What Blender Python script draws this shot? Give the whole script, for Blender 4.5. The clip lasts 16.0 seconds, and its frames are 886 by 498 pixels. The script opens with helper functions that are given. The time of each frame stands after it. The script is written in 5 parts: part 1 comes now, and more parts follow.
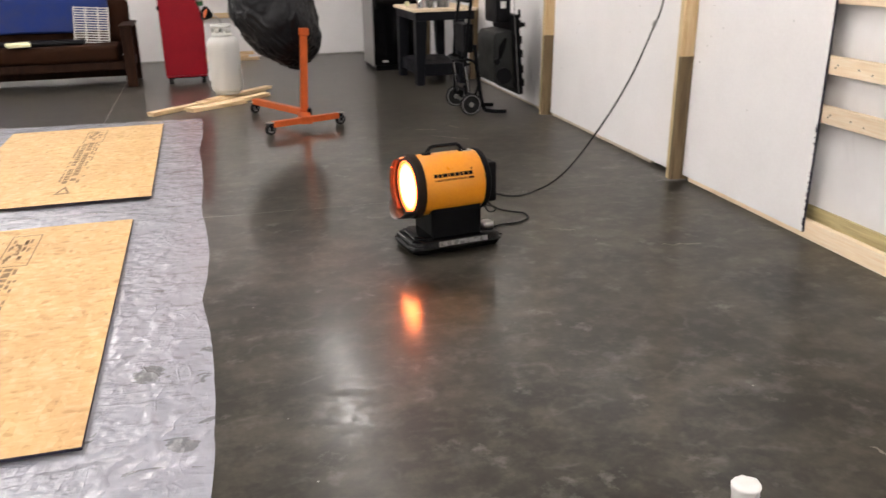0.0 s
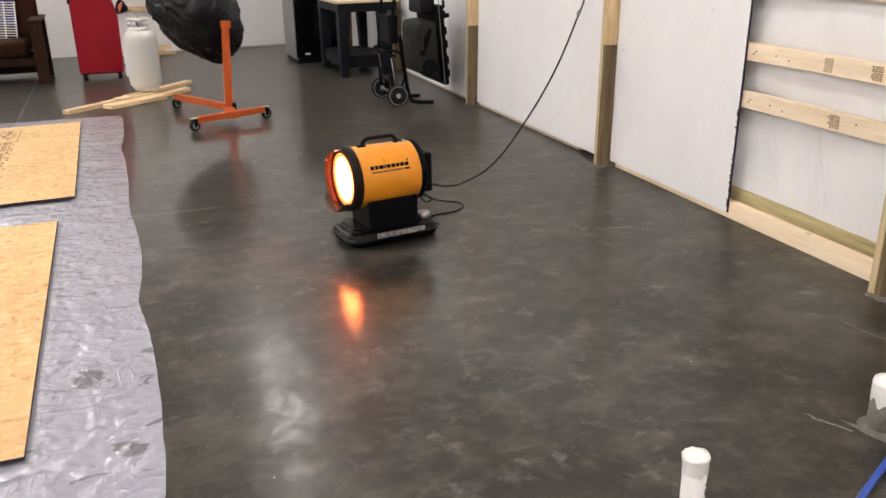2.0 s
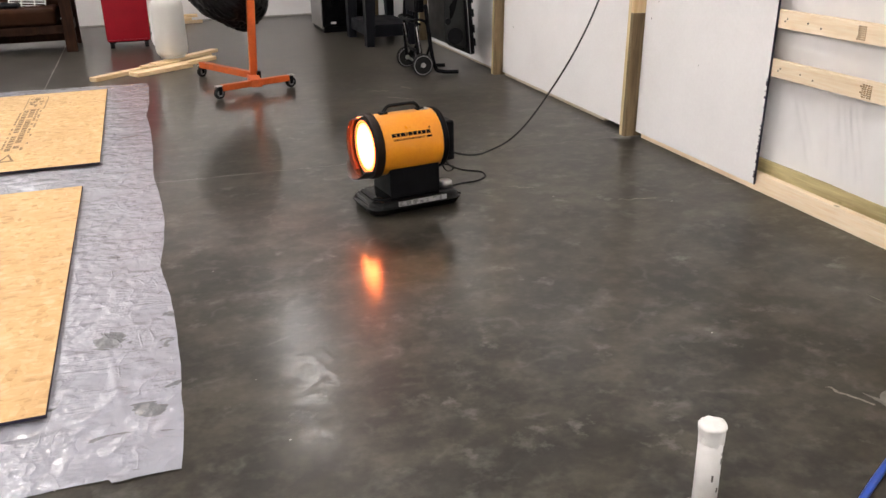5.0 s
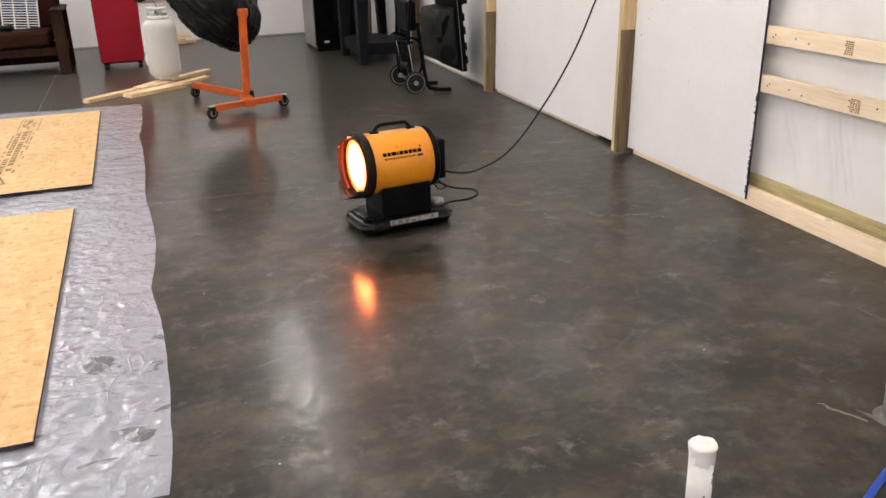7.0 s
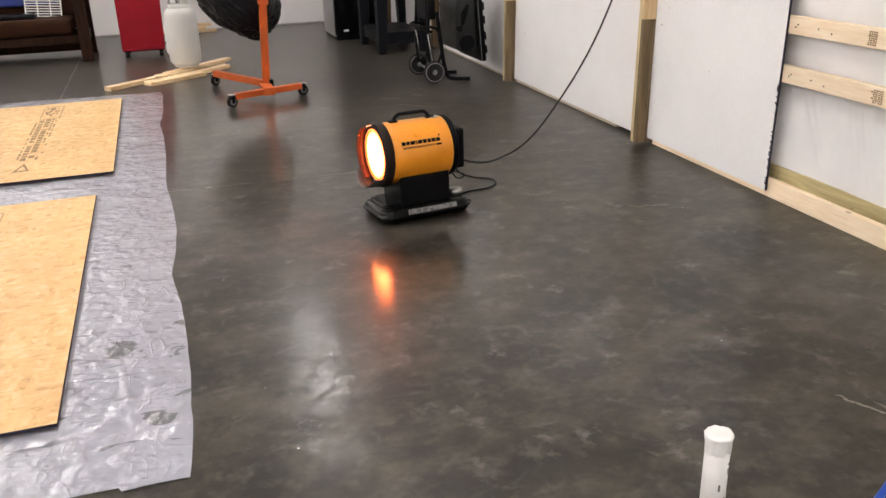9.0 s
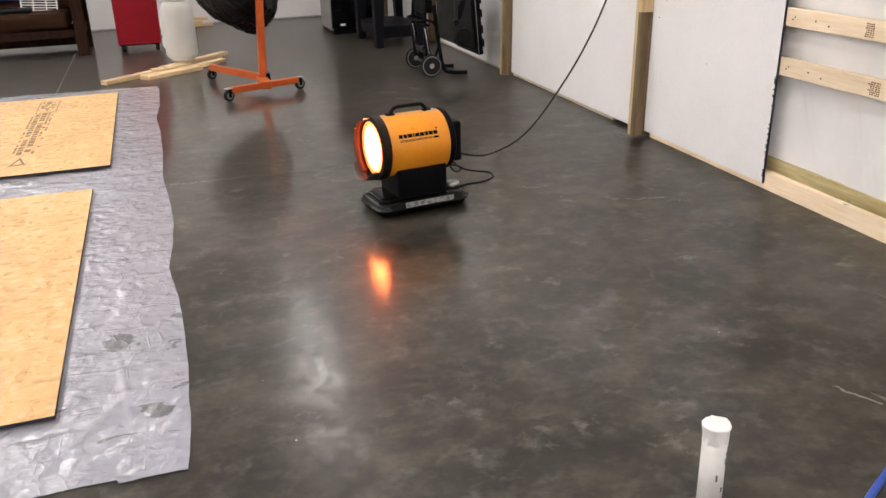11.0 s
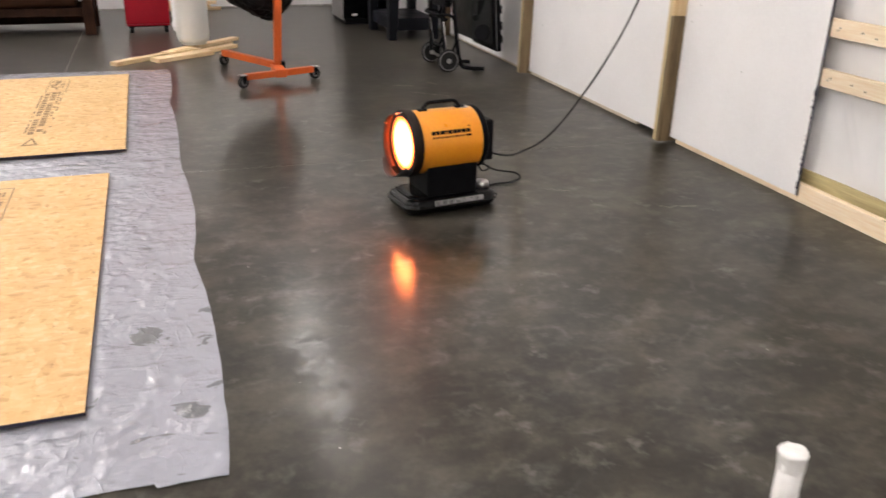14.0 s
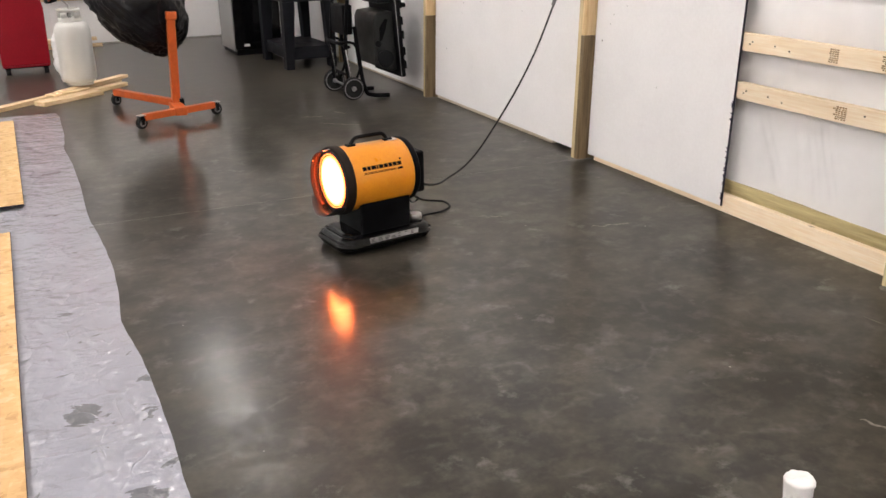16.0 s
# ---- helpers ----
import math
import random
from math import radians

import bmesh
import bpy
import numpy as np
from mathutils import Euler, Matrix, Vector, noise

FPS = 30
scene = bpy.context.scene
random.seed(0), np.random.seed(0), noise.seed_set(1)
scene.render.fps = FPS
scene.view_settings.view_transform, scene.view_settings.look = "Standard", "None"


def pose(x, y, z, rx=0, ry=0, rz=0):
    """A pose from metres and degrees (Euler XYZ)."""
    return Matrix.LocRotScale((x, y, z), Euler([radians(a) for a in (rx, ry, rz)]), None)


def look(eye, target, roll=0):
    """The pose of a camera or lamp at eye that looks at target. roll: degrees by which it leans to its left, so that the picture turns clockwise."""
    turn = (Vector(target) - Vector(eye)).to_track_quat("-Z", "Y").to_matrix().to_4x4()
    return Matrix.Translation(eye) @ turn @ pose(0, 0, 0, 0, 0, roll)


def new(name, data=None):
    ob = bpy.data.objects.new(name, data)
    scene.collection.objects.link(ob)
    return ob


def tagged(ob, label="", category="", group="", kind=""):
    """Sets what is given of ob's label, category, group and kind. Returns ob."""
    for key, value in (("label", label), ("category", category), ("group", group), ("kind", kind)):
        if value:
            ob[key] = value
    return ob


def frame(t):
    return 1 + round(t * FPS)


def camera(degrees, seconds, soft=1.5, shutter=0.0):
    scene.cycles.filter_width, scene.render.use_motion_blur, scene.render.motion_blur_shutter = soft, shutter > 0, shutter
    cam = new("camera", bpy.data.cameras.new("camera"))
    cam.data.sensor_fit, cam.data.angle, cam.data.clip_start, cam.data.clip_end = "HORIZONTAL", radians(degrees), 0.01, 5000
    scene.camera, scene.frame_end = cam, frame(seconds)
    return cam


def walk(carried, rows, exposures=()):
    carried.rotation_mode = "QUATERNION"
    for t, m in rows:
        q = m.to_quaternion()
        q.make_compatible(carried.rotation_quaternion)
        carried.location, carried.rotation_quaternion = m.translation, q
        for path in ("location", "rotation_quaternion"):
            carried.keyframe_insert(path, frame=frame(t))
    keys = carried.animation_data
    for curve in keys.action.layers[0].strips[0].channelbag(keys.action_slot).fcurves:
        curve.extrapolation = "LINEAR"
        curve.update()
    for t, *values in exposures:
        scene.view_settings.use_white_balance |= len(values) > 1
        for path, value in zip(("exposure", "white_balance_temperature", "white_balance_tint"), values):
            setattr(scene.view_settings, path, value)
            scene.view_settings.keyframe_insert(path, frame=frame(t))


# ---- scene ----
cam = camera(55.4, 16.0, shutter=0.5)
PATH = [
    (0, (0.116, -0.082, 1.448), (0.603, 1.738, 0.776), -1.1),
    (0.5, (0.031, -0.078, 1.454), (0.625, 1.711, 0.785), -1.6),
    (1, (0.02, -0.074, 1.455), (0.633, 1.708, 0.785), -1.2),
    (1.5, (0.03, -0.076, 1.454), (0.659, 1.695, 0.77), -1.3),
    (2, (0.042, -0.079, 1.451), (0.697, 1.679, 0.757), -1.2),
    (2.5, (0.049, -0.071, 1.441), (0.72, 1.674, 0.731), -0.5),
    (3, (0.039, -0.086, 1.436), (0.676, 1.665, 0.71), -0.3),
    (3.5, (0.053, -0.079, 1.425), (0.663, 1.672, 0.675), -0.5),
    (6, (0.08, -0.079, 1.422), (0.663, 1.684, 0.677), -1.5),
    (6.5, (0.095, -0.078, 1.428), (0.683, 1.689, 0.699), -2.0),
    (7, (0.097, -0.077, 1.433), (0.696, 1.691, 0.716), -1.8),
    (7.5, (0.091, -0.083, 1.434), (0.656, 1.694, 0.713), -1.8),
    (8, (0.091, -0.089, 1.432), (0.635, 1.689, 0.695), -2.3),
    (8.5, (0.09, -0.095, 1.437), (0.636, 1.68, 0.693), -2.1),
    (9, (0.089, -0.09, 1.434), (0.646, 1.683, 0.696), -1.8),
    (11.5, (0.087, -0.092, 1.424), (0.653, 1.673, 0.672), -1.9),
    (12, (0.087, -0.078, 1.423), (0.672, 1.679, 0.669), -1.5),
    (12.5, (0.086, -0.083, 1.42), (0.682, 1.662, 0.646), -0.8),
    (13, (0.071, -0.053, 1.422), (0.711, 1.672, 0.638), -0.1),
    (13.5, (-0.027, -0.054, 1.426), (0.635, 1.67, 0.659), 0.3),
    (14, (-0.068, 0.067, 1.416), (0.52, 1.821, 0.654), 0.8),
    (14.5, (-0.053, 0.211, 1.423), (0.455, 1.996, 0.678), 0.6),
    (15, (-0.1, 0.267, 1.435), (0.436, 2.056, 0.719), -0.2),
    (15.5, (-0.175, 0.272, 1.445), (0.572, 1.986, 0.735), -0.5),
    (16, (-0.204, 0.269, 1.444), (0.617, 1.945, 0.724), -0.8),
]
walk(cam, [(t, look(eye, target, roll)) for t, eye, target, roll in PATH])

# ---- light ----
world = bpy.data.worlds.new("world")
scene.world = world
world.use_nodes = True
world.node_tree.nodes["Background"].inputs[0].default_value = (0.6, 0.65, 0.7, 1)
world.node_tree.nodes["Background"].inputs[1].default_value = 0.05
CEILING = 3.7
TUBE_GLOW = 28.5
TUBE_DROP = 0.32
# the last two spots are added fill to brighten the far wall
LAMP_AND_FILL_SPOTS = [(x, y) for x in (1.22, -2.3, -5.6) for y in (-3.8, 0.2, 4.2, 8.2)] + [(-2.3, 11.3), (-5.6, 11.3)]
tube_light = bpy.data.materials.new("lit_tube")
tube_light.use_nodes = True
tube_light.node_tree.nodes["Principled BSDF"].inputs["Emission Color"].default_value = (1.0, 0.95, 0.915, 1)
tube_light.node_tree.nodes["Principled BSDF"].inputs["Emission Strength"].default_value = TUBE_GLOW


# ---- mesh tools ----
def part(name, bm, material, parent=None, label="", smooth=False):
    me = bpy.data.meshes.new(name)
    bmesh.ops.recalc_face_normals(bm, faces=bm.faces)
    bm.to_mesh(me)
    bm.free()
    if smooth:
        for p in me.polygons:
            p.use_smooth = True
    me.materials.append(material)
    ob = new(name, me)
    ob.parent = parent
    if label:
        ob["label"] = label
    return ob


def thing(name, label, category, m=None, group="", kind=""):
    ob = new(name)
    ob.empty_display_size = 0.1
    if m is not None:
        ob.matrix_basis = m
    return tagged(ob, label, category, group, kind)


def bx(x0, x1, y0, y1, z0, z1, bevel=0.0, bm=None, m=None, segs=2):
    """A box with bevelled edges, added to bm."""
    one = bmesh.new()
    bmesh.ops.create_cube(one, size=1, matrix=Matrix.LocRotScale(((x0 + x1) / 2, (y0 + y1) / 2, (z0 + z1) / 2), None, (abs(x1 - x0), abs(y1 - y0), abs(z1 - z0))))
    if bevel:
        bmesh.ops.bevel(one, geom=one.edges[:], offset=bevel, segments=segs, profile=0.5, affect="EDGES")
    if m is not None:
        one.transform(m)
    return merge(bm, one)


def merge(bm, one):
    if bm is None:
        return one
    me = bpy.data.meshes.new("tmp")
    one.to_mesh(me)
    bm.from_mesh(me)
    one.free()
    bpy.data.meshes.remove(me)
    return bm


def rod(a, b, r0, r1=None, segs=20, bm=None, bevel=0.0):
    """A round bar from a to b."""
    a, b = Vector(a), Vector(b)
    one = bmesh.new()
    bmesh.ops.create_cone(one, cap_ends=True, segments=segs, radius1=r0, radius2=r0 if r1 is None else r1, depth=(b - a).length)
    if bevel:
        rims = [e for e in one.edges if abs(e.verts[0].co.z - e.verts[1].co.z) < 1e-6]
        bmesh.ops.bevel(one, geom=rims, offset=bevel, segments=2, profile=0.5, affect="EDGES")
    one.transform(Matrix.Translation((a + b) / 2) @ (b - a).to_track_quat("Z", "Y").to_matrix().to_4x4())
    return merge(bm, one)


def lathe(profile, segs=40, bm=None, m=None):
    """Turns (radius, height) pairs round the z axis."""
    one = bmesh.new()
    rings = []
    for r, z in profile:
        if r < 1e-6:
            rings.append([one.verts.new((0, 0, z))])
        else:
            rings.append([one.verts.new((r * math.cos(2 * math.pi * i / segs), r * math.sin(2 * math.pi * i / segs), z)) for i in range(segs)])
    for a, b in zip(rings, rings[1:]):
        for i in range(segs):
            j = (i + 1) % segs
            if len(a) == 1 and len(b) == 1:
                continue
            if len(a) == 1:
                one.faces.new((a[0], b[i], b[j]))
            elif len(b) == 1:
                one.faces.new((a[i], a[j], b[0]))
            else:
                one.faces.new((a[i], a[j], b[j], b[i]))
    if m is not None:
        one.transform(m)
    return merge(bm, one)


def smooth_path(points, steps=10):
    """Catmull-Rom through the points."""
    p = [Vector(q) for q in points]
    p = [2 * p[0] - p[1]] + p + [2 * p[-1] - p[-2]]
    out = []
    for i in range(1, len(p) - 2):
        a, b, c, d = p[i - 1:i + 3]
        for k in range(steps):
            t = k / steps
            out.append(0.5 * ((2 * b) + (c - a) * t + (2 * a - 5 * b + 4 * c - d) * t * t + (3 * b - a - 3 * c + d) * t ** 3))
    out.append(p[-2])
    return out


def tube(points, r, segs=10, bm=None, steps=8, bend=True):
    """A round tube along points."""
    pts = smooth_path(points, steps) if bend else [Vector(q) for q in points]
    one = bmesh.new()
    side = None
    rings = []
    for i, p in enumerate(pts):
        d = (pts[min(i + 1, len(pts) - 1)] - pts[max(i - 1, 0)]).normalized()
        if side is None:
            side = d.orthogonal().normalized()
        side = (side - d * side.dot(d)).normalized()
        up = d.cross(side)
        rings.append([one.verts.new(p + r * (math.cos(2 * math.pi * k / segs) * side + math.sin(2 * math.pi * k / segs) * up)) for k in range(segs)])
    for a, b in zip(rings, rings[1:]):
        for k in range(segs):
            one.faces.new((a[k], a[(k + 1) % segs], b[(k + 1) % segs], b[k]))
    one.faces.new(rings[0])
    one.faces.new(rings[-1][::-1])
    return merge(bm, one)


def prism(outline, y0, y1, bevel=0.0, bm=None, m=None):
    """Pushes an outline of (x, z) from y0 to y1."""
    one = bmesh.new()
    a = [one.verts.new((x, y0, z)) for x, z in outline]
    b = [one.verts.new((x, y1, z)) for x, z in outline]
    one.faces.new(a)
    one.faces.new(b[::-1])
    for i in range(len(a)):
        j = (i + 1) % len(a)
        one.faces.new((a[i], b[i], b[j], a[j]))
    bmesh.ops.recalc_face_normals(one, faces=one.faces)
    if bevel:
        bmesh.ops.bevel(one, geom=one.edges[:], offset=bevel, segments=2, profile=0.5, affect="EDGES")
    if m is not None:
        one.transform(m)
    return merge(bm, one)


# ---- materials ----
def shader(name):
    m = bpy.data.materials.new(name)
    m.use_nodes = True
    nt = m.node_tree
    b = nt.nodes["Principled BSDF"]

    def add(kind, **values):
        n = nt.nodes.new(kind)
        for k, v in values.items():
            n.inputs[k.replace("_", " ")].default_value = v
        return n
    return m, nt, b, add


def ramp(nt, source, stops):
    n = nt.nodes.new("ShaderNodeValToRGB")
    while len(n.color_ramp.elements) < len(stops):
        n.color_ramp.elements.new(0.5)
    for e, (p, c) in zip(n.color_ramp.elements, stops):
        e.position = p
        e.color = (*c, 1) if isinstance(c, tuple) else (c, c, c, 1)
    nt.links.new(source, n.inputs[0])
    return n.outputs[0]


def coords(nt, scale=(1, 1, 1), turn=0.0, world_space=False):
    if world_space:
        src = nt.nodes.new("ShaderNodeNewGeometry").outputs["Position"]
    else:
        src = nt.nodes.new("ShaderNodeTexCoord").outputs["Object"]
    mp = nt.nodes.new("ShaderNodeMapping")
    mp.inputs["Scale"].default_value = scale
    mp.inputs["Rotation"].default_value = (0, 0, turn)
    nt.links.new(src, mp.inputs["Vector"])
    return mp.outputs[0]


def noise_of(nt, vec, scale, detail=4.0, rough=0.55, distortion=0.0):
    n = nt.nodes.new("ShaderNodeTexNoise")
    n.inputs["Scale"].default_value = scale
    n.inputs["Detail"].default_value = detail
    n.inputs["Roughness"].default_value = rough
    n.inputs["Distortion"].default_value = distortion
    nt.links.new(vec, n.inputs["Vector"])
    return n.outputs["Fac"]


def mixed(nt, fac, a, b, blend="MIX"):
    n = nt.nodes.new("ShaderNodeMix")
    n.data_type, n.blend_type = "RGBA", blend
    for value, sock in ((fac, 0), (a, 6), (b, 7)):
        if hasattr(value, "is_linked"):
            nt.links.new(value, n.inputs[sock])
        elif sock == 0:
            n.inputs[0].default_value = value
        else:
            n.inputs[sock].default_value = (*value, 1)
    return n.outputs[2]


def bumped(nt, b, height, strength=0.2, distance=0.01):
    n = nt.nodes.new("ShaderNodeBump")
    n.inputs["Strength"].default_value = strength
    n.inputs["Distance"].default_value = distance
    nt.links.new(height, n.inputs["Height"])
    nt.links.new(n.outputs[0], b.inputs["Normal"])


def paint(name, color, rough=0.4, metal=0.0, spread=0.12, scale=6.0, bump=0.05, coat=0.0, grain=60.0, stretch=(1, 1, 1), sheen=0.5):
    """A plain surface with broad stains, fine grain and uneven gloss."""
    m, nt, b, add = shader(name)
    v = coords(nt, stretch)
    big, fine = noise_of(nt, v, scale, 5), noise_of(nt, v, grain, 3)
    dark = tuple(c * (1 - spread) for c in color)
    light = tuple(min(1, c * (1 + spread)) for c in color)
    col = mixed(nt, ramp(nt, big, [(0.3, 0.0), (0.7, 1.0)]), dark, light)
    col = mixed(nt, 0.12, col, ramp(nt, fine, [(0.3, 0.25), (0.7, 0.9)]), "OVERLAY")
    nt.links.new(col, b.inputs["Base Color"])
    nt.links.new(ramp(nt, big, [(0.25, max(0.03, rough * 0.8)), (0.75, min(1.0, rough * 1.2))]), b.inputs["Roughness"])
    b.inputs["Metallic"].default_value = metal
    b.inputs["Coat Weight"].default_value = coat
    b.inputs["Specular IOR Level"].default_value = sheen
    bumped(nt, b, fine, bump, 0.003)
    return m


def wood(name, light, dark, axis, knots=True, rough=0.65):
    """Sawn lumber with its grain along an axis."""
    m, nt, b, add = shader(name)
    scale = [22.0, 22.0, 22.0]
    scale["xyz".index(axis)] = 1.3
    v = coords(nt, tuple(scale))
    info = nt.nodes.new("ShaderNodeObjectInfo")
    shift = nt.nodes.new("ShaderNodeVectorMath")
    shift.operation = "MULTIPLY_ADD"
    nt.links.new(info.outputs["Random"], shift.inputs[0])
    shift.inputs[1].default_value = (37, 19, 53)
    nt.links.new(v, shift.inputs[2])
    v = shift.outputs[0]
    grain = noise_of(nt, v, 1.0, 6, 0.6, 1.2)
    fibre = noise_of(nt, v, 5.0, 3)
    col = mixed(nt, ramp(nt, grain, [(0.3, 0.0), (0.62, 1.0)]), dark, light)
    col = mixed(nt, 0.25, col, ramp(nt, fibre, [(0.3, 0.2), (0.7, 0.85)]), "OVERLAY")
    tone = nt.nodes.new("ShaderNodeHueSaturation")
    mul = nt.nodes.new("ShaderNodeMath")
    mul.operation = "MULTIPLY_ADD"
    nt.links.new(info.outputs["Random"], mul.inputs[0])
    mul.inputs[1].default_value, mul.inputs[2].default_value = 0.25, 0.87
    nt.links.new(mul.outputs[0], tone.inputs["Value"])
    nt.links.new(col, tone.inputs["Color"])
    col = tone.outputs[0]
    if knots:
        kscale = [9.0, 9.0, 9.0]
        kscale["xyz".index(axis)] = 4.0
        vor = nt.nodes.new("ShaderNodeTexVoronoi")
        vor.inputs["Scale"].default_value = 1.0
        nt.links.new(coords(nt, tuple(kscale)), vor.inputs["Vector"])
        col = mixed(nt, ramp(nt, vor.outputs["Distance"], [(0.05, 0.9), (0.11, 0.0)]), col, tuple(c * 0.35 for c in dark))
    nt.links.new(col, b.inputs["Base Color"])
    b.inputs["Roughness"].default_value = rough
    b.inputs["Specular IOR Level"].default_value = 0.3
    bumped(nt, b, fibre, 0.25, 0.002)
    return m


def ridged(nt, vec, scale, detail, width, twist=0.4):
    """Thin winding lines: 1 on the line, 0 beside it."""
    n = noise_of(nt, vec, scale, detail, 0.5, twist)
    away = nt.nodes.new("ShaderNodeMath")
    away.operation = "SUBTRACT"
    nt.links.new(n, away.inputs[0])
    away.inputs[1].default_value = 0.5
    fold = nt.nodes.new("ShaderNodeMath")
    fold.operation = "ABSOLUTE"
    nt.links.new(away.outputs[0], fold.inputs[0])
    return ramp(nt, fold.outputs[0], [(0.0, 1.0), (width * 0.4, 0.5), (width, 0.0)])


def times(nt, a, b):
    n = nt.nodes.new("ShaderNodeMath")
    n.operation = "MULTIPLY"
    nt.links.new(a, n.inputs[0])
    if hasattr(b, "is_linked"):
        nt.links.new(b, n.inputs[1])
    else:
        n.inputs[1].default_value = b
    return n.outputs[0]


def concrete():
    """Dark power-trowelled slab: soft clouds, sealed, uneven gloss, pale wisps and specks."""
    m, nt, b, add = shader("dark_sealed_concrete")
    v = coords(nt, (1, 1, 1), 0.0, True)
    vs = coords(nt, (1.0, 1.25, 1.0), 0.3, True)
    vt = coords(nt, (1.2, 1.0, 1.0), -0.5, True)
    cloud, mid, fine = noise_of(nt, v, 0.8, 3, 0.5), noise_of(nt, vs, 4.0, 5, 0.6), noise_of(nt, v, 40, 3, 0.5)
    worn = noise_of(nt, vt, 2.4, 4, 0.55)
    col = mixed(nt, ramp(nt, cloud, [(0.3, 0.0), (0.7, 1.0)]), (0.0160, 0.0137, 0.0101), (0.0310, 0.0266, 0.0197))
    col = mixed(nt, ramp(nt, mid, [(0.42, 0.0), (0.74, 0.85)]), col, (0.075, 0.065, 0.049))
    col = mixed(nt, ramp(nt, worn, [(0.34, 0.8), (0.54, 0.0)]), col, (0.0125, 0.0107, 0.0080))
    mottle = noise_of(nt, v, 11.0, 5, 0.62)
    col = mixed(nt, ramp(nt, mottle, [(0.50, 0.0), (0.72, 0.48)]), col, (0.082, 0.072, 0.056))
    gate = ramp(nt, noise_of(nt, v, 1.9, 2), [(0.45, 0.0), (0.66, 1.0)])
    wisp = times(nt, times(nt, ridged(nt, vs, 3.4, 4, 0.05), ramp(nt, noise_of(nt, vt, 6.0, 3), [(0.50, 0.0), (0.70, 1.0)])), 0.20)
    col = mixed(nt, wisp, col, (0.24, 0.23, 0.21))
    smear_of = times(nt, times(nt, ramp(nt, noise_of(nt, vs, 6.0, 6, 0.62), [(0.54, 0.0), (0.78, 1.0)]), gate), 0.5)
    col = mixed(nt, smear_of, col, (0.20, 0.19, 0.175))
    col = mixed(nt, 0.22, col, ramp(nt, fine, [(0.3, 0.25), (0.7, 0.8)]), "OVERLAY")
    fleck = times(nt, ramp(nt, noise_of(nt, v, 7.0, 7, 0.66), [(0.58, 0.0), (0.72, 1.0)]), ramp(nt, noise_of(nt, v, 2.6, 2), [(0.44, 0.06), (0.62, 0.75)]))
    col = mixed(nt, fleck, col, (0.17, 0.162, 0.145))
    dots = nt.nodes.new("ShaderNodeTexVoronoi")
    dots.inputs["Scale"].default_value = 4.6
    nt.links.new(v, dots.inputs["Vector"])
    col = mixed(nt, ramp(nt, dots.outputs["Distance"], [(0.012, 0.8), (0.022, 0.0)]), col, (0.5, 0.48, 0.44))
    b.inputs["Roughness"].default_value = 0.40
    b.inputs["Specular IOR Level"].default_value = 0.20
    # a thin sealer over it, worn off in patches
    patchy = noise_of(nt, v, 26.0, 8, 0.78)
    seal = times(nt, ramp(nt, patchy, [(0.43, 1.0), (0.55, 0.10)]), ramp(nt, worn, [(0.35, 0.95), (0.65, 0.55)]))
    seal = times(nt, seal, ramp(nt, noise_of(nt, coords(nt, (1, 1, 1), 0.9, True), 4.2, 4, 0.6), [(0.45, 0.38), (0.58, 1.0)]))
    whole = ramp(nt, patchy, [(0.35, 1.0), (0.62, 0.78)])
    where = nt.nodes.new("ShaderNodeSeparateXYZ")
    nt.links.new(v, where.inputs[0])
    across = nt.nodes.new("ShaderNodeMath")
    across.operation = "MULTIPLY_ADD"
    nt.links.new(where.outputs[0], across.inputs[0])
    across.inputs[1].default_value, across.inputs[2].default_value = 0.25, 0.1
    uneven = nt.nodes.new("ShaderNodeMath")
    uneven.operation = "MULTIPLY_ADD"
    nt.links.new(cloud, uneven.inputs[0])
    uneven.inputs[1].default_value = 0.5
    nt.links.new(across.outputs[0], uneven.inputs[2])
    seal = times(nt, seal, ramp(nt, uneven.outputs[0], [(0.50, 1.0), (0.85, 0.38)]))
    deep = nt.nodes.new("ShaderNodeMath")
    deep.operation = "MULTIPLY_ADD"
    nt.links.new(where.outputs[1], deep.inputs[0])
    deep.inputs[1].default_value = -0.05
    nt.links.new(uneven.outputs[0], deep.inputs[2])
    # the sealer has lasted towards the back of the room and is scuffed by the door
    back = nt.nodes.new("ShaderNodeMath")
    back.operation = "MULTIPLY_ADD"
    nt.links.new(where.outputs[1], back.inputs[0])
    nt.links.new(across.outputs[0], back.inputs[2])
    back.inputs[1].default_value = 0.22
    scuffed = ramp(nt, back.outputs[0], [(0.55, 0.55), (0.85, 1.0)])
    seal = times(nt, seal, scuffed)
    lasting = times(nt, whole, ramp(nt, deep.outputs[0], [(0.40, 1.0), (0.66, 0.14)]))
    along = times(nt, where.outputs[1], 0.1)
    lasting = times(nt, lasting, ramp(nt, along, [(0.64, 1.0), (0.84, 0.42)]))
    # base colour also blends paler with depth, painting the far slab brighter
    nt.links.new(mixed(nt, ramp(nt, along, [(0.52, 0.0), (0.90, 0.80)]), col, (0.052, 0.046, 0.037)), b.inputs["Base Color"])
    nt.links.new(ramp(nt, times(nt, back.outputs[0], 0.5), [(0.42, 0.17), (0.56, 0.105)]), b.inputs["Coat Roughness"])
    nt.links.new(mixed(nt, ramp(nt, back.outputs[0], [(0.75, 0.0), (1.0, 1.0)]), seal, lasting), b.inputs["Coat Weight"])
    b.inputs["Coat IOR"].default_value = 1.55
    bumped(nt, b, fine, 0.02, 0.002)
    rub = nt.nodes.new("ShaderNodeBump")
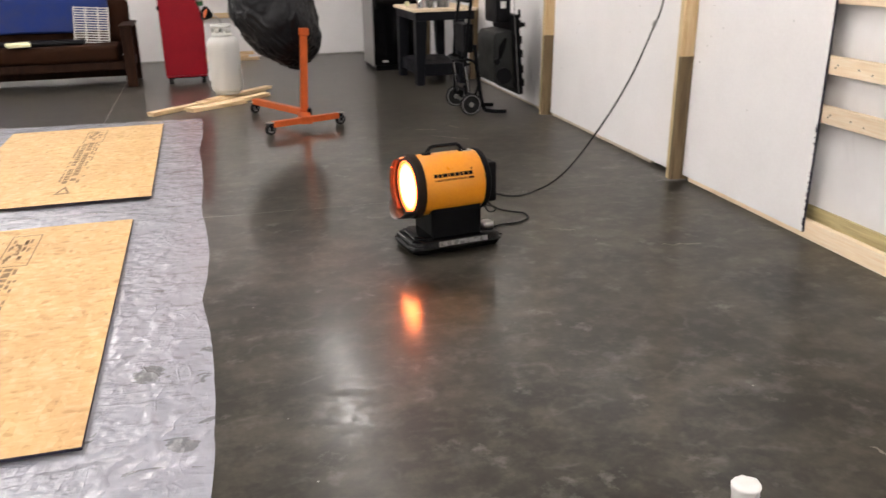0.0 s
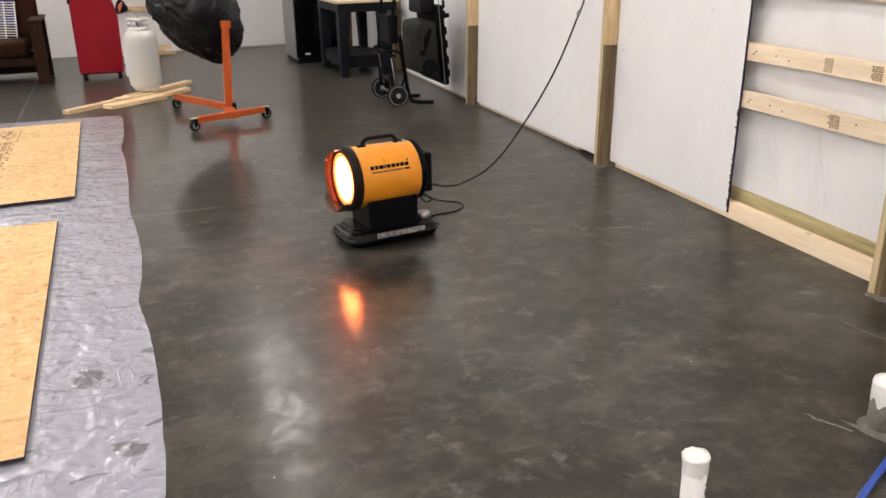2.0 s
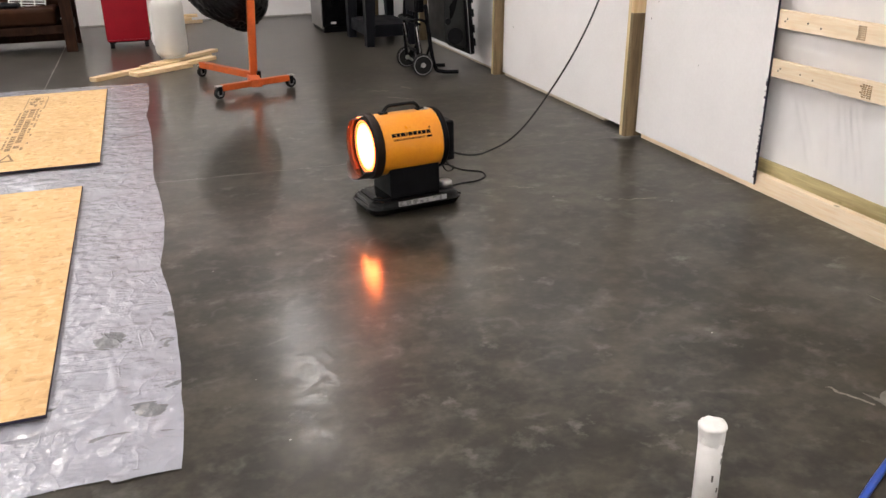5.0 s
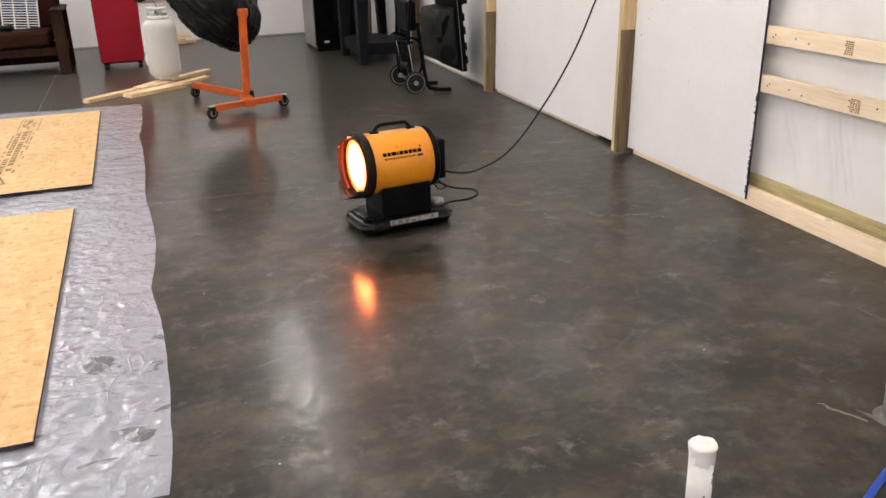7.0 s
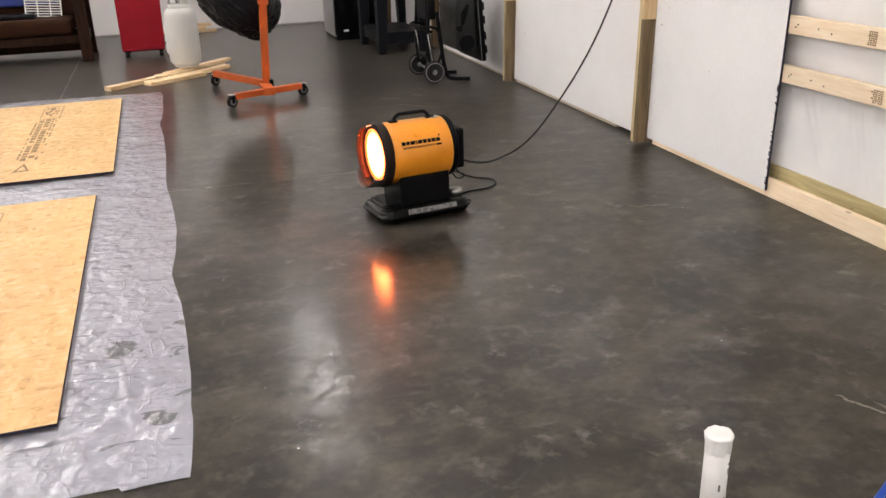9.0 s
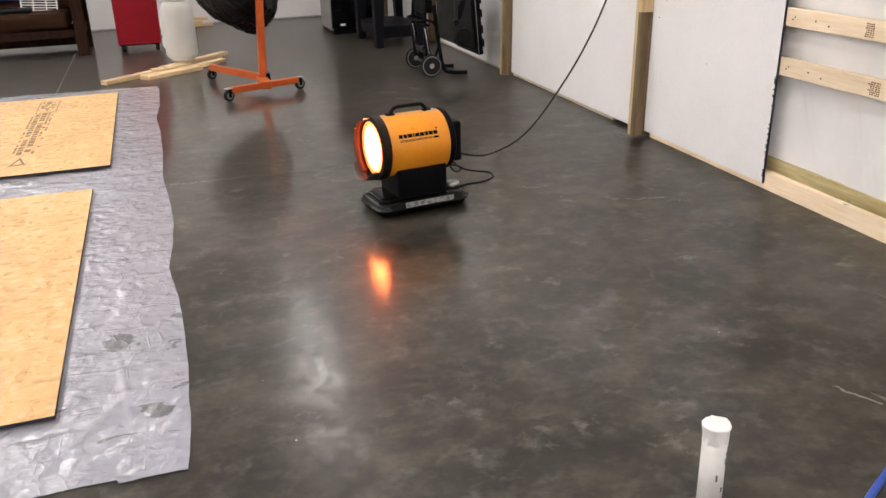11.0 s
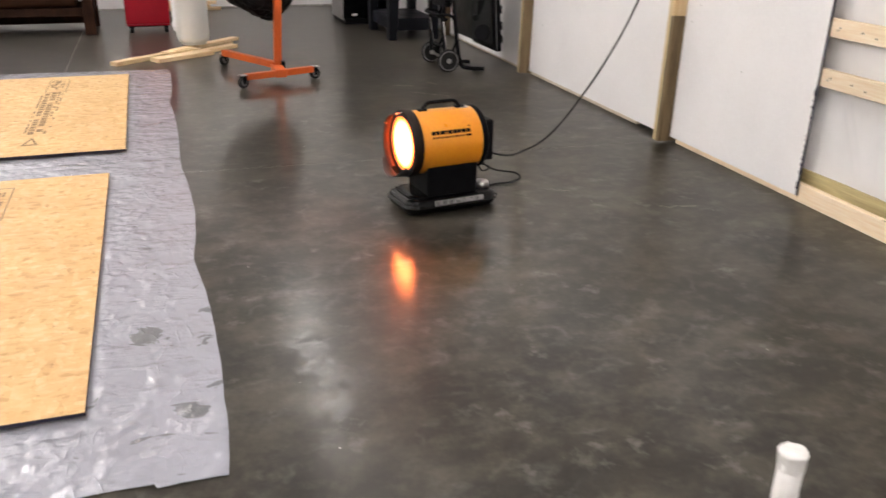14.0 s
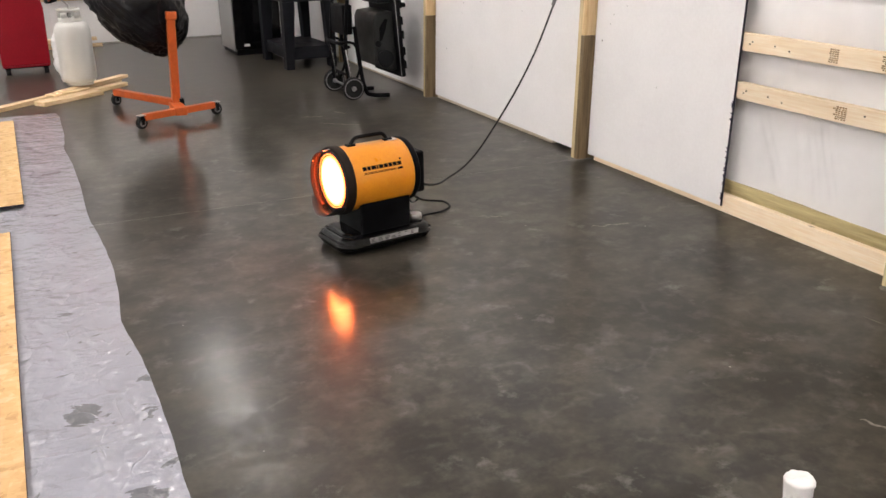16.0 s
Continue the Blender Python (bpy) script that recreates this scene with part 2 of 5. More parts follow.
    rub.inputs["Strength"].default_value, rub.inputs["Distance"].default_value = 0.5, 0.00045
    nt.links.new(noise_of(nt, v, 75.0, 4, 0.7), rub.inputs["Height"])
    nt.links.new(rub.outputs[0], b.inputs["Coat Normal"])
    return m


def strand_board():
    """Pressed wood strands, each cell of two crossed layers with its own shade."""
    m, nt, b, add = shader("oriented_strand_board")
    shades, dist = [], None
    for turn, scale in ((0.35, (20, 42, 1)), (-0.6, (40, 20, 1)), (1.2, (24, 46, 1))):
        vec = coords(nt, scale, turn)
        wob = nt.nodes.new("ShaderNodeTexVoronoi")
        wob.inputs["Scale"].default_value = 1.0
        nt.links.new(vec, wob.inputs["Vector"])
        shades.append(wob.outputs["Color"])
        dist = dist or wob.outputs["Distance"]
    bw = []
    for s in shades:
        n = nt.nodes.new("ShaderNodeSeparateColor")
        nt.links.new(s, n.inputs[0])
        bw.append(n.outputs[0])
    v = coords(nt)
    patch = noise_of(nt, v, 9, 3)
    f = mixed(nt, ramp(nt, patch, [(0.42, 0.0), (0.58, 1.0)]), bw[0], bw[1])
    f = mixed(nt, 0.35, f, bw[2])
    col = ramp(nt, f, [(0.05, (0.46, 0.255, 0.09)), (0.3, (0.60, 0.37, 0.155)), (0.65, (0.65, 0.42, 0.19)), (0.95, (0.71, 0.50, 0.26))])
    broad = noise_of(nt, v, 2.2, 3)
    col = mixed(nt, 0.2, col, ramp(nt, broad, [(0.35, 0.35), (0.65, 0.75)]), "OVERLAY")
    chip = noise_of(nt, coords(nt, (1.6, 1, 1), 0.4), 15, 3, 0.6)
    col = mixed(nt, ramp(nt, chip, [(0.68, 0.0), (0.74, 0.7)]), col, (0.28, 0.15, 0.06))
    nt.links.new(col, b.inputs["Base Color"])
    b.inputs["Roughness"].default_value = 0.6
    bumped(nt, b, f, 0.15, 0.002)
    return m


def film_plastic(name, color, thin, gloss=0.16, bump=0.35, fold=0.03):
    """Milky polythene film with sharp creases, here and there clinging to what lies under it."""
    m, nt, b, add = shader(name)
    v = coords(nt)

    broad = mixed(nt, 0.35, noise_of(nt, coords(nt, (1, 1.6, 1), 0.7), 5.0, 2, 0.45, 0.4), noise_of(nt, coords(nt, (2.2, 1, 1), -0.5), 9.0, 2, 0.55, 0.6))
    here = ramp(nt, noise_of(nt, v, 5.0, 2), [(0.42, 0.0), (0.58, 1.0)])
    there = ramp(nt, noise_of(nt, coords(nt, (1, 1, 1), 2.0), 6.5, 2), [(0.44, 0.0), (0.58, 1.0)])
    folds = mixed(nt, 0.5, times(nt, ridged(nt, coords(nt, (1, 2.1, 1), 0.25), 3.2, 1, 0.035), here), times(nt, ridged(nt, coords(nt, (2.0, 1, 1), -0.35), 5.0, 1, 0.04), there))
    tiny = times(nt, noise_of(nt, coords(nt, (1, 2.4, 1), 0.9), 20.0, 2, 0.5, 0.6), there)
    relief = mixed(nt, 0.13, times(nt, broad, 0.32), folds, "ADD")
    # pulled creases: long narrow swells in several directions, each in patches of its own
    for size, turn, share, gate in ((8.0, 0.25, 0.08, here), (9.0, 1.15, 0.07, there), (7.0, -0.55, 0.08, there), (15.0, 0.7, 0.06, here), (17.0, 2.1, 0.055, there)):
        streak = noise_of(nt, coords(nt, (1.0, 5.0, 1.0), turn), size, 1, 0.5, 0.15)
        relief = mixed(nt, share, relief, times(nt, streak, gate), "ADD")
    # crumples: small facets that meet in ridges
    for size, stretch, turn, share, gate in ((16.0, (1.7, 1.0, 1), -0.3, 0.085, there), (33.0, (1.0, 1.6, 1), 1.1, 0.070, here), (58.0, (1.5, 1.0, 1), 0.2, 0.045, there)):
        facet = nt.nodes.new("ShaderNodeTexVoronoi")
        facet.inputs["Scale"].default_value = size
        nt.links.new(coords(nt, stretch, turn), facet.inputs["Vector"])
        relief = mixed(nt, share, relief, times(nt, facet.outputs["Distance"], gate), "ADD")
    relief = mixed(nt, 0.07, relief, tiny, "ADD")
    cloud = noise_of(nt, v, 3.0, 4)
    col = mixed(nt, ramp(nt, cloud, [(0.3, 0.0), (0.7, 1.0)]), tuple(c * 0.9 for c in color), color)
    cling = noise_of(nt, coords(nt, (1.0, 1.8, 1), 0.2), 4.6, 5, 0.6, 0.8)
    if thin:
        for px, py in ((-0.085, 2.32), (-0.2, 2.86)):
            gap = nt.nodes.new("ShaderNodeVectorMath")
            gap.operation = "DISTANCE"
            nt.links.new(v, gap.inputs[0])
            gap.inputs[1].default_value = (px, py, 0.005)
            cling = mixed(nt, 0.28, cling, ramp(nt, gap.outputs["Value"], [(0.02, 1.0), (0.10, 0.0)]), "ADD")
    col = mixed(nt, ramp(nt, cling, [(0.64, 0.0), (0.655, thin)]), col, (0.07, 0.07, 0.072))
    nt.links.new(col, b.inputs["Base Color"])
    b.inputs["Roughness"].default_value = 0.35
    b.inputs["Specular IOR Level"].default_value = 0.3
    bumped(nt, b, relief, bump, fold * 0.5)
    crease = nt.nodes.new("ShaderNodeBump")
    crease.inputs["Strength"].default_value, crease.inputs["Distance"].default_value = bump, fold * 0.7
    nt.links.new(relief, crease.inputs["Height"])
    nt.links.new(crease.outputs[0], b.inputs["Coat Normal"])
    b.inputs["Coat Weight"].default_value = 1.0
    b.inputs["Coat Roughness"].default_value = gloss
    b.inputs["Coat IOR"].default_value = 1.45
    return m


def glow():
    """The white-hot plate of the heater, redder to its rim."""
    m, nt, b, add = shader("glowing_burner_plate")
    v = coords(nt)
    g = nt.nodes.new("ShaderNodeVectorMath")
    g.operation = "LENGTH"
    nt.links.new(v, g.inputs[0])
    holes = nt.nodes.new("ShaderNodeTexVoronoi")
    holes.inputs["Scale"].default_value = 75
    nt.links.new(v, holes.inputs["Vector"])
    heat = ramp(nt, g.outputs["Value"], [(0.0, (1.0, 0.25, 0.07)), (0.09, (1.0, 0.21, 0.055)), (0.114, (0.8, 0.10, 0.02)), (0.122, (0.35, 0.03, 0.006))])
    heat = mixed(nt, 0.35, heat, ramp(nt, holes.outputs["Distance"], [(0.2, (1.0, 0.55, 0.2)), (0.5, (1.0, 0.9, 0.7))]), "MULTIPLY")
    nt.links.new(heat, b.inputs["Emission Color"])
    b.inputs["Emission Strength"].default_value = 34.0
    b.inputs["Base Color"].default_value = (0.2, 0.1, 0.05, 1)
    return m


CONCRETE = concrete()
DUST = paint("dusty_joint_fill", (0.34, 0.33, 0.31), 0.9, spread=0.3, scale=20)
WHITE_PANEL = paint("white_faced_board", (0.80, 0.785, 0.785), 0.45, spread=0.03, scale=2.5, bump=0.008)
WHITE_METAL = paint("white_liner_sheet", (0.72, 0.71, 0.70), 0.5, spread=0.06, scale=2.0)
BOARD_EDGE = paint("dark_sealed_board_edge", (0.012, 0.011, 0.03), 0.7, spread=0.4, scale=40, bump=0.3)
PINE_X = wood("pine_sawn_x", (0.76, 0.58, 0.37), (0.62, 0.42, 0.22), "x")
PINE_Y = wood("pine_sawn_y", (0.82, 0.67, 0.49), (0.75, 0.59, 0.41), "y")
# darker copy of PINE_Y: shade under the white boards put into its colour
PINE_SHADED_Y = wood("shaded_pine_y", (0.60, 0.52, 0.41), (0.48, 0.40, 0.30), "y")
PINE_Z = wood("pine_sawn_z", (0.70, 0.51, 0.29), (0.52, 0.34, 0.16), "z")
TREATED_Z = wood("treated_post_z", (0.205, 0.145, 0.078), (0.085, 0.056, 0.028), "z", False)
# paler copy of the treated wood, for its lit room-facing side
TREATED_LIT_Z = wood("lit_treated_post_z", (0.56, 0.45, 0.27), (0.42, 0.32, 0.17), "z", False)
TREATED_Y = wood("treated_board_y", (0.46, 0.385, 0.20), (0.27, 0.215, 0.10), "y")
STRAND = strand_board()
FLOOR_FILM = film_plastic("milky_floor_film", (0.315, 0.320, 0.372), 0.75, 0.042, 1.0, 0.040)
WALL_FILM = film_plastic("milky_wall_film", (0.84, 0.825, 0.825), 0.0, 0.14, 0.35, 0.008)
INK = paint("stamp_ink", (0.25, 0.155, 0.075), 0.8, spread=0.5, scale=60)
ORANGE_PAINT = paint("orange_yellow_enamel", (0.76, 0.27, 0.012), 0.33, spread=0.04, scale=3, bump=0.01, coat=0.25)
STAND_ORANGE = paint("orange_stand_paint", (0.45, 0.082, 0.013), 0.5, spread=0.16, scale=14, bump=0.05, sheen=0.3)
BLACK_GLOSS = paint("black_gloss_enamel", (0.003, 0.003, 0.0034), 0.12, spread=0.3, scale=12, sheen=0.18)
BLACK_MATT = paint("black_matt_metal", (0.0035, 0.0035, 0.0042), 0.5, spread=0.3, scale=10, sheen=0.07)
BLACK_PLASTIC = paint("black_moulded_plastic", (0.005, 0.005, 0.0062), 0.5, spread=0.2, scale=8, bump=0.15, sheen=0.1)
BENCH_PLASTIC = paint("slate_black_bench_plastic", (0.0062, 0.0066, 0.009), 0.5, spread=0.2, scale=8, bump=0.15, sheen=0.12)
GREY_PLASTIC = paint("dark_grey_saw_housing", (0.014, 0.015, 0.0145), 0.5, sheen=0.25, spread=0.15, scale=8, bump=0.1)
RUBBER = paint("black_rubber", (0.008, 0.008, 0.008), 0.7, sheen=0.25, spread=0.25, scale=25, bump=0.2)
STEEL = paint("dull_steel", (0.48, 0.47, 0.46), 0.3, 1.0, spread=0.12, scale=18)
CHROME = paint("bright_chrome", (0.75, 0.75, 0.75), 0.12, 1.0, spread=0.05)
DARK_STEEL = paint("heat_darkened_steel", (0.012, 0.011, 0.0105), 0.55, 0.0, spread=0.25, scale=15, sheen=0.3)
LIP_STEEL = paint("smoked_lip_steel", (0.035, 0.033, 0.031), 0.35, 0.4, spread=0.25, scale=15)
GLOW_TINT_STEEL = paint("glow_tinted_steel", (0.055, 0.014, 0.008), 0.5, 0.0, spread=0.3, scale=15, sheen=0.3)
RED_PAINT = paint("red_cabinet_enamel", (0.235, 0.0045, 0.012), 0.42, spread=0.08, scale=4, bump=0.02, sheen=0.18)
WHITE_TANK = paint("off_white_tank_paint", (0.60, 0.59, 0.56), 0.45, spread=0.04, scale=3, bump=0.004, grain=220)
BLUE_CLOTH = paint("royal_blue_cloth", (0.004, 0.020, 0.135), 0.85, spread=0.2, scale=7, bump=0.35, grain=160)
BROWN_CLOTH = paint("brown_futon_cover", (0.028, 0.0115, 0.006), 0.85, spread=0.2, scale=6, bump=0.3, grain=140, sheen=0.08)
BROWN_WOOD = wood("brown_stained_wood", (0.032, 0.0125, 0.006), (0.014, 0.0056, 0.003), "z", False, 0.6)
BROWN_WOOD.node_tree.nodes["Principled BSDF"].inputs["Specular IOR Level"].default_value = 0.12
WHITE_PVC = paint("white_pvc", (0.74, 0.72, 0.70), 0.4, spread=0.06, scale=14, bump=0.06)
MORTAR = paint("grey_mortar_smear", (0.13, 0.122, 0.108), 0.85, spread=0.35, scale=28, bump=0.4)
SCUFF = paint("pale_cement_dust", (0.19, 0.178, 0.152), 0.9, spread=0.4, scale=40, bump=0.3)
TAPE = paint("white_masking_film", (0.80, 0.78, 0.76), 0.5, spread=0.05, scale=25, bump=0.4)
BLUE_PIPE = paint("blue_water_pipe", (0.006, 0.050, 0.33), 0.33, spread=0.05, bump=0.02)
LABEL_GREY = paint("grey_sticker", (0.17, 0.165, 0.165), 0.5, spread=0.15, scale=40)
STICKER_INK = paint("faded_grey_print", (0.05, 0.05, 0.052), 0.6)
STICKER_PALE = paint("pale_grey_sticker", (0.27, 0.265, 0.265), 0.5, spread=0.2, scale=40)
RING_BROWN = paint("heat_browned_black", (0.014, 0.0075, 0.005), 0.55, spread=0.35, scale=14, sheen=0.15)
YELLOW_PAPER = paint("pale_yellow_paper", (0.75, 0.72, 0.45), 0.8, spread=0.1, scale=15)
GREEN_PLASTIC = paint("green_plastic", (0.02, 0.16, 0.05), 0.45, spread=0.2)
CLEAR_PLASTIC = paint("cloudy_clear_plastic", (0.62, 0.62, 0.62), 0.25, spread=0.05)
CLEAR_PLASTIC.node_tree.nodes["Principled BSDF"].inputs["Transmission Weight"].default_value = 0.85
GLOW = glow()
EMBER = paint("glowing_orange_hole", (0.3, 0.06, 0.02), 0.6)
EMBER.node_tree.nodes["Principled BSDF"].inputs["Emission Color"].default_value = (1.0, 0.22, 0.05, 1)
EMBER.node_tree.nodes["Principled BSDF"].inputs["Emission Strength"].default_value = 4.0
LAMP_WHITE = paint("lamp_housing_white", (0.8, 0.8, 0.8), 0.4)


def bag_plastic():
    """Creased black refuse-bag film."""
    m, nt, b, add = shader("black_bag_film")
    v = coords(nt, (1, 1, 1))
    crease = noise_of(nt, coords(nt, (2.0, 2.0, 1.2)), 3.0, 4, 0.5, 1.0)
    fold = noise_of(nt, coords(nt, (1.4, 1.4, 3.2)), 3.5, 4, 0.55, 1.5)
    nt.links.new(ramp(nt, fold, [(0.3, (0.0035, 0.0036, 0.0046)), (0.7, (0.0075, 0.0077, 0.0095))]), b.inputs["Base Color"])
    b.inputs["Roughness"].default_value = 0.40
    b.inputs["Specular IOR Level"].default_value = 0.22
    bumped(nt, b, mixed(nt, 0.5, crease, fold), 0.30, 0.03)
    return m


BAG = bag_plastic()

# ---- floor ----
floor = thing("floor", "dark grey sealed concrete slab with saw-cut joints", "floor", kind="structure")
part("joint_bed", bx(-7.2, 3.4, -5.2, 12.9, -0.14, -0.0008), DUST, floor)


def joint_y(x):
    return 4.80 - 0.042 * x


GAP = 0.004
for x0, x1 in ((-7.2, -0.868 - GAP * 0.7), (-0.868 + GAP * 0.7, 3.4)):
    for front in (True, False):
        lo = (-5.2, -5.2) if front else (joint_y(x0) + GAP * 0.6, joint_y(x1) + GAP * 0.6)
        hi = (joint_y(x0) - GAP * 0.6, joint_y(x1) - GAP * 0.6) if front else (12.9, 12.9)
        bm = bmesh.new()
        ring = [(x0, lo[0]), (x1, lo[1]), (x1, hi[1]), (x0, hi[0])]
        top = [bm.verts.new((x, y, 0)) for x, y in ring]
        low = [bm.verts.new((x, y, -0.12)) for x, y in ring]
        bm.faces.new(top)
        bm.faces.new(low[::-1])
        for i in range(4):
            bm.faces.new((top[i], low[i], low[(i + 1) % 4], top[(i + 1) % 4]))
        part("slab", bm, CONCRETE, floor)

# ---- shell of the building ----
part("ceiling", bx(-7.2, 3.4, -5.2, 12.9, CEILING, CEILING + 0.1), WHITE_METAL)
tagged(bpy.data.objects["ceiling"], "white metal liner ceiling", "ceiling", kind="structure")
wall = part("wall_west", bx(-7.2, -7.1, -5.1, 12.7, 0, CEILING), WHITE_PANEL)
tagged(wall, "plain white board wall", "wall", kind="structure")
wall = part("wall_south", bx(-7.1, 3.4, -5.2, -5.1, 0, CEILING), WHITE_PANEL)
tagged(wall, "plain white board wall", "wall", kind="structure")
far_wall = thing("wall_north", "white board wall with thin seams and a low wood strip", "wall", kind="structure")
part("backing", bx(-7.1, 3.4, 12.63, 12.8, 0, CEILING), WHITE_METAL, far_wall)
x = -7.09
while x < 3.1:
    w = min(1.22, 3.12 - x)
    part("panel", bx(x, x + w - 0.004, 12.612, 12.628, 0.0215, CEILING - 0.01, 0.002), WHITE_PANEL, far_wall)
    x += 1.22
part("base_strip", bx(-7.09, 3.12, 12.606, 12.628, 0.0, 0.020, 0.002), DUST, far_wall)

# the side wall stands on a line of its own: y runs along it, x into it
SIDE = pose(2.925, 4.69, 0, 0, 1.2, -1.2)
side_wall = thing("wall_east", "post-frame wall, part boarded white, part open to film", "wall", SIDE, kind="structure")
part("outer_sheet", bx(0.24, 0.32, -9.9, 8.0, 0, CEILING), WHITE_METAL, side_wall)
for y0, y1, z0 in ((-1.260, -0.034, 0.034), (0.052, 2.338, 0.030), (2.424, 4.693, 0.026), (4.797, 7.068, 0.026), (7.172, 7.9, 0.026)):
    board = part("wall_panel", bx(0.078, 0.0905, y0, y1, z0, 2.44, 0.001), WHITE_PANEL, side_wall)
    part("panel_edge", bx(0.0785, 0.0900, y0 - 0.0025, y0 + 0.001, z0, 2.44), BOARD_EDGE, board, "dark sealed cut edge")
part("upper_liner", bx(0.078, 0.095, 0.05, 7.9, 2.445, CEILING - 0.01), WHITE_PANEL, side_wall)
# ragged dark chips along the free edge of the first board
edge_rng = random.Random(4)
bm = None
for k in range(34):
    z = edge_rng.uniform(0.06, 0.62)
    bm = bx(0.0745, 0.0785, -1.264 + edge_rng.uniform(-0.001, 0.001), -1.2605 + edge_rng.uniform(0.001, 0.007), z, z + edge_rng.uniform(0.003, 0.012), bm=bm)
part("edge_chips", bm, BOARD_EDGE, side_wall)
# screw heads in the boards
for k in range(14):
    y, z = (edge_rng.uniform(-1.2, -0.1), edge_rng.uniform(0.5, 1.15)) if k < 7 else (edge_rng.uniform(0.2, 2.2), edge_rng.uniform(0.4, 1.1))
    part("screw_head", rod((0.0765, y, z), (0.080, y, z), 0.0042, segs=8), STEEL, side_wall)


def post(y, step, tall=True):
    p = thing("post", "square wall post, treated at the foot, pale pine above", "post", SIDE @ pose(0, y, 0), "wall posts")
    part("near_ply", bx(0, 0.2, -0.026, 0.0085, 0, step, 0.003), TREATED_Z, p, "brown treated lower length")
    part("near_ply", bx(0.001, 0.2, -0.025, 0.0085, step + 0.001, CEILING, 0.003), PINE_Z, p, "pale pine upper length")
    # far ply painted pale: light on the room-facing side is in its colour
    part("far_ply", bx(0.001, 0.2, 0.0095, 0.044, 0, step + 0.42, 0.003), TREATED_LIT_Z, p, "treated lower length, painted pale as lit")
    part("far_ply", bx(0.002, 0.2, 0.0095, 0.0435, step + 0.421, CEILING, 0.003), PINE_Z, p, "pale pine upper length")
    bm = None
    rng = random.Random(int(y * 100) + 900)
    for k in range(22):
        a = rng.uniform(0, 6.28)
        r = rng.uniform(0.01, 0.03)
        px, py = rng.choice(((-r * 0.5, rng.uniform(-0.05, 0.06)), (rng.uniform(-0.02, 0.09), -0.026 - r * 0.5)))
        one = lathe([(0, 0.004), (r * 0.6, 0.003), (r, 0.0004)], 7, m=pose(px, py, 0, 0, 0, math.degrees(a)))
        bm = merge(bm, one)
    part("mortar_crumbs", bm, MORTAR, p)
    return p


for y, step in ((-2.358, 0.84), (0.0, 0.785), (2.385, 0.705), (4.745, 0.8), (7.12, 0.8)):
    post(y, step)


def timber(name, label, x0, x1, y0, y1, z0, z1, material, stamps=(), nails=0):
    t = thing(name, label, "timber", SIDE @ pose(x0, (y0 + y1) / 2, z0), "wall framing")
    half = (y1 - y0) / 2
    body = part("timber_body", bx(0, x1 - x0, -half, half, 0, z1 - z0, 0.003), material, t)
    for at, wide in stamps:
        bm = None
        rng = random.Random(int(at * 91) + 7)
        rows = 7
        for r in range(rows):
            zz = 0.012 + r * (z1 - z0 - 0.024) / rows
            y = at - (y0 + y1) / 2
            while y < at - (y0 + y1) / 2 + wide:
                w = rng.uniform(0.005, 0.014)
                bm = bx(-0.0012, 0.0005, y, y + w, zz, zz + 0.0062, bm=bm)
                y += w + 0.004
        tagged(part("mill_stamp", bm, INK, body, "dark printed grading stamp"), kind="stuff")
    for k in range(nails):
        at = (-1.31, -1.325, -1.47, -1.56, -2.02)[k] - (y0 + y1) / 2
        zz = (z1 - z0) * (0.42, 0.56, 0.5, 0.35, 0.6)[k]
        part("nail_head", rod((-0.0012, at, zz), (0.001, at, zz), 0.0045, segs=8), DARK_STEEL, body)
    return t


timber("girt", "flat pine girt with a printed grading stamp", 0.0915, 0.1295, -2.33, -0.03, 0.601, 0.686, PINE_Y, ((-1.925, 0.026), (-1.892, 0.026)), 5)
timber("girt", "flat pine girt with a printed grading stamp", 0.0915, 0.1295, -2.33, -0.03, 0.839, 0.926, PINE_Y, ((-1.835, 0.042), (-2.115, 0.05)), 4)
timber("girt", "flat pine girt high on the wall", 0.0915, 0.1295, -2.33, -0.03, 1.168, 1.256, PINE_Y)
timber("base_board", "pale pine base board on the slab", 0.0915, 0.1295, -2.33, -0.085, 0.002, 0.096, PINE_Y)
timber("base_board", "pale pine base board under the white boards", 0.0915, 0.1295, 0.42, 2.322, 0.002, 0.090, PINE_SHADED_Y)
timber("base_board", "pale pine base board under the white boards", 0.0915, 0.1295, 2.42, 4.69, 0.002, 0.090, PINE_SHADED_Y)
timber("base_board", "pale pine base board under the white boards", 0.0915, 0.1295, 4.80, 7.06, 0.002, 0.090, PINE_SHADED_Y)
timber("skirt_board", "greenish treated skirt board behind the base board", 0.142, 0.180, -2.33, -0.03, 0.0, 0.160, TREATED_Y)
timber("girt", "flat pine girt behind white boards", 0.0915, 0.1295, 0.052, 2.318, 0.592, 0.680, PINE_Y)

# film stapled behind the girts, with hanging creases
def crease(y, z, y0, z0, lean, width, depth):
    d = (y - y0 - lean * (z0 - z)) / width
    fade = max(0.0, min(1.0, (z0 - z) / 0.08)) * max(0.0, min(1.0, (z - z0 + 0.44) / 0.1))
    return depth * math.exp(-d * d) * fade


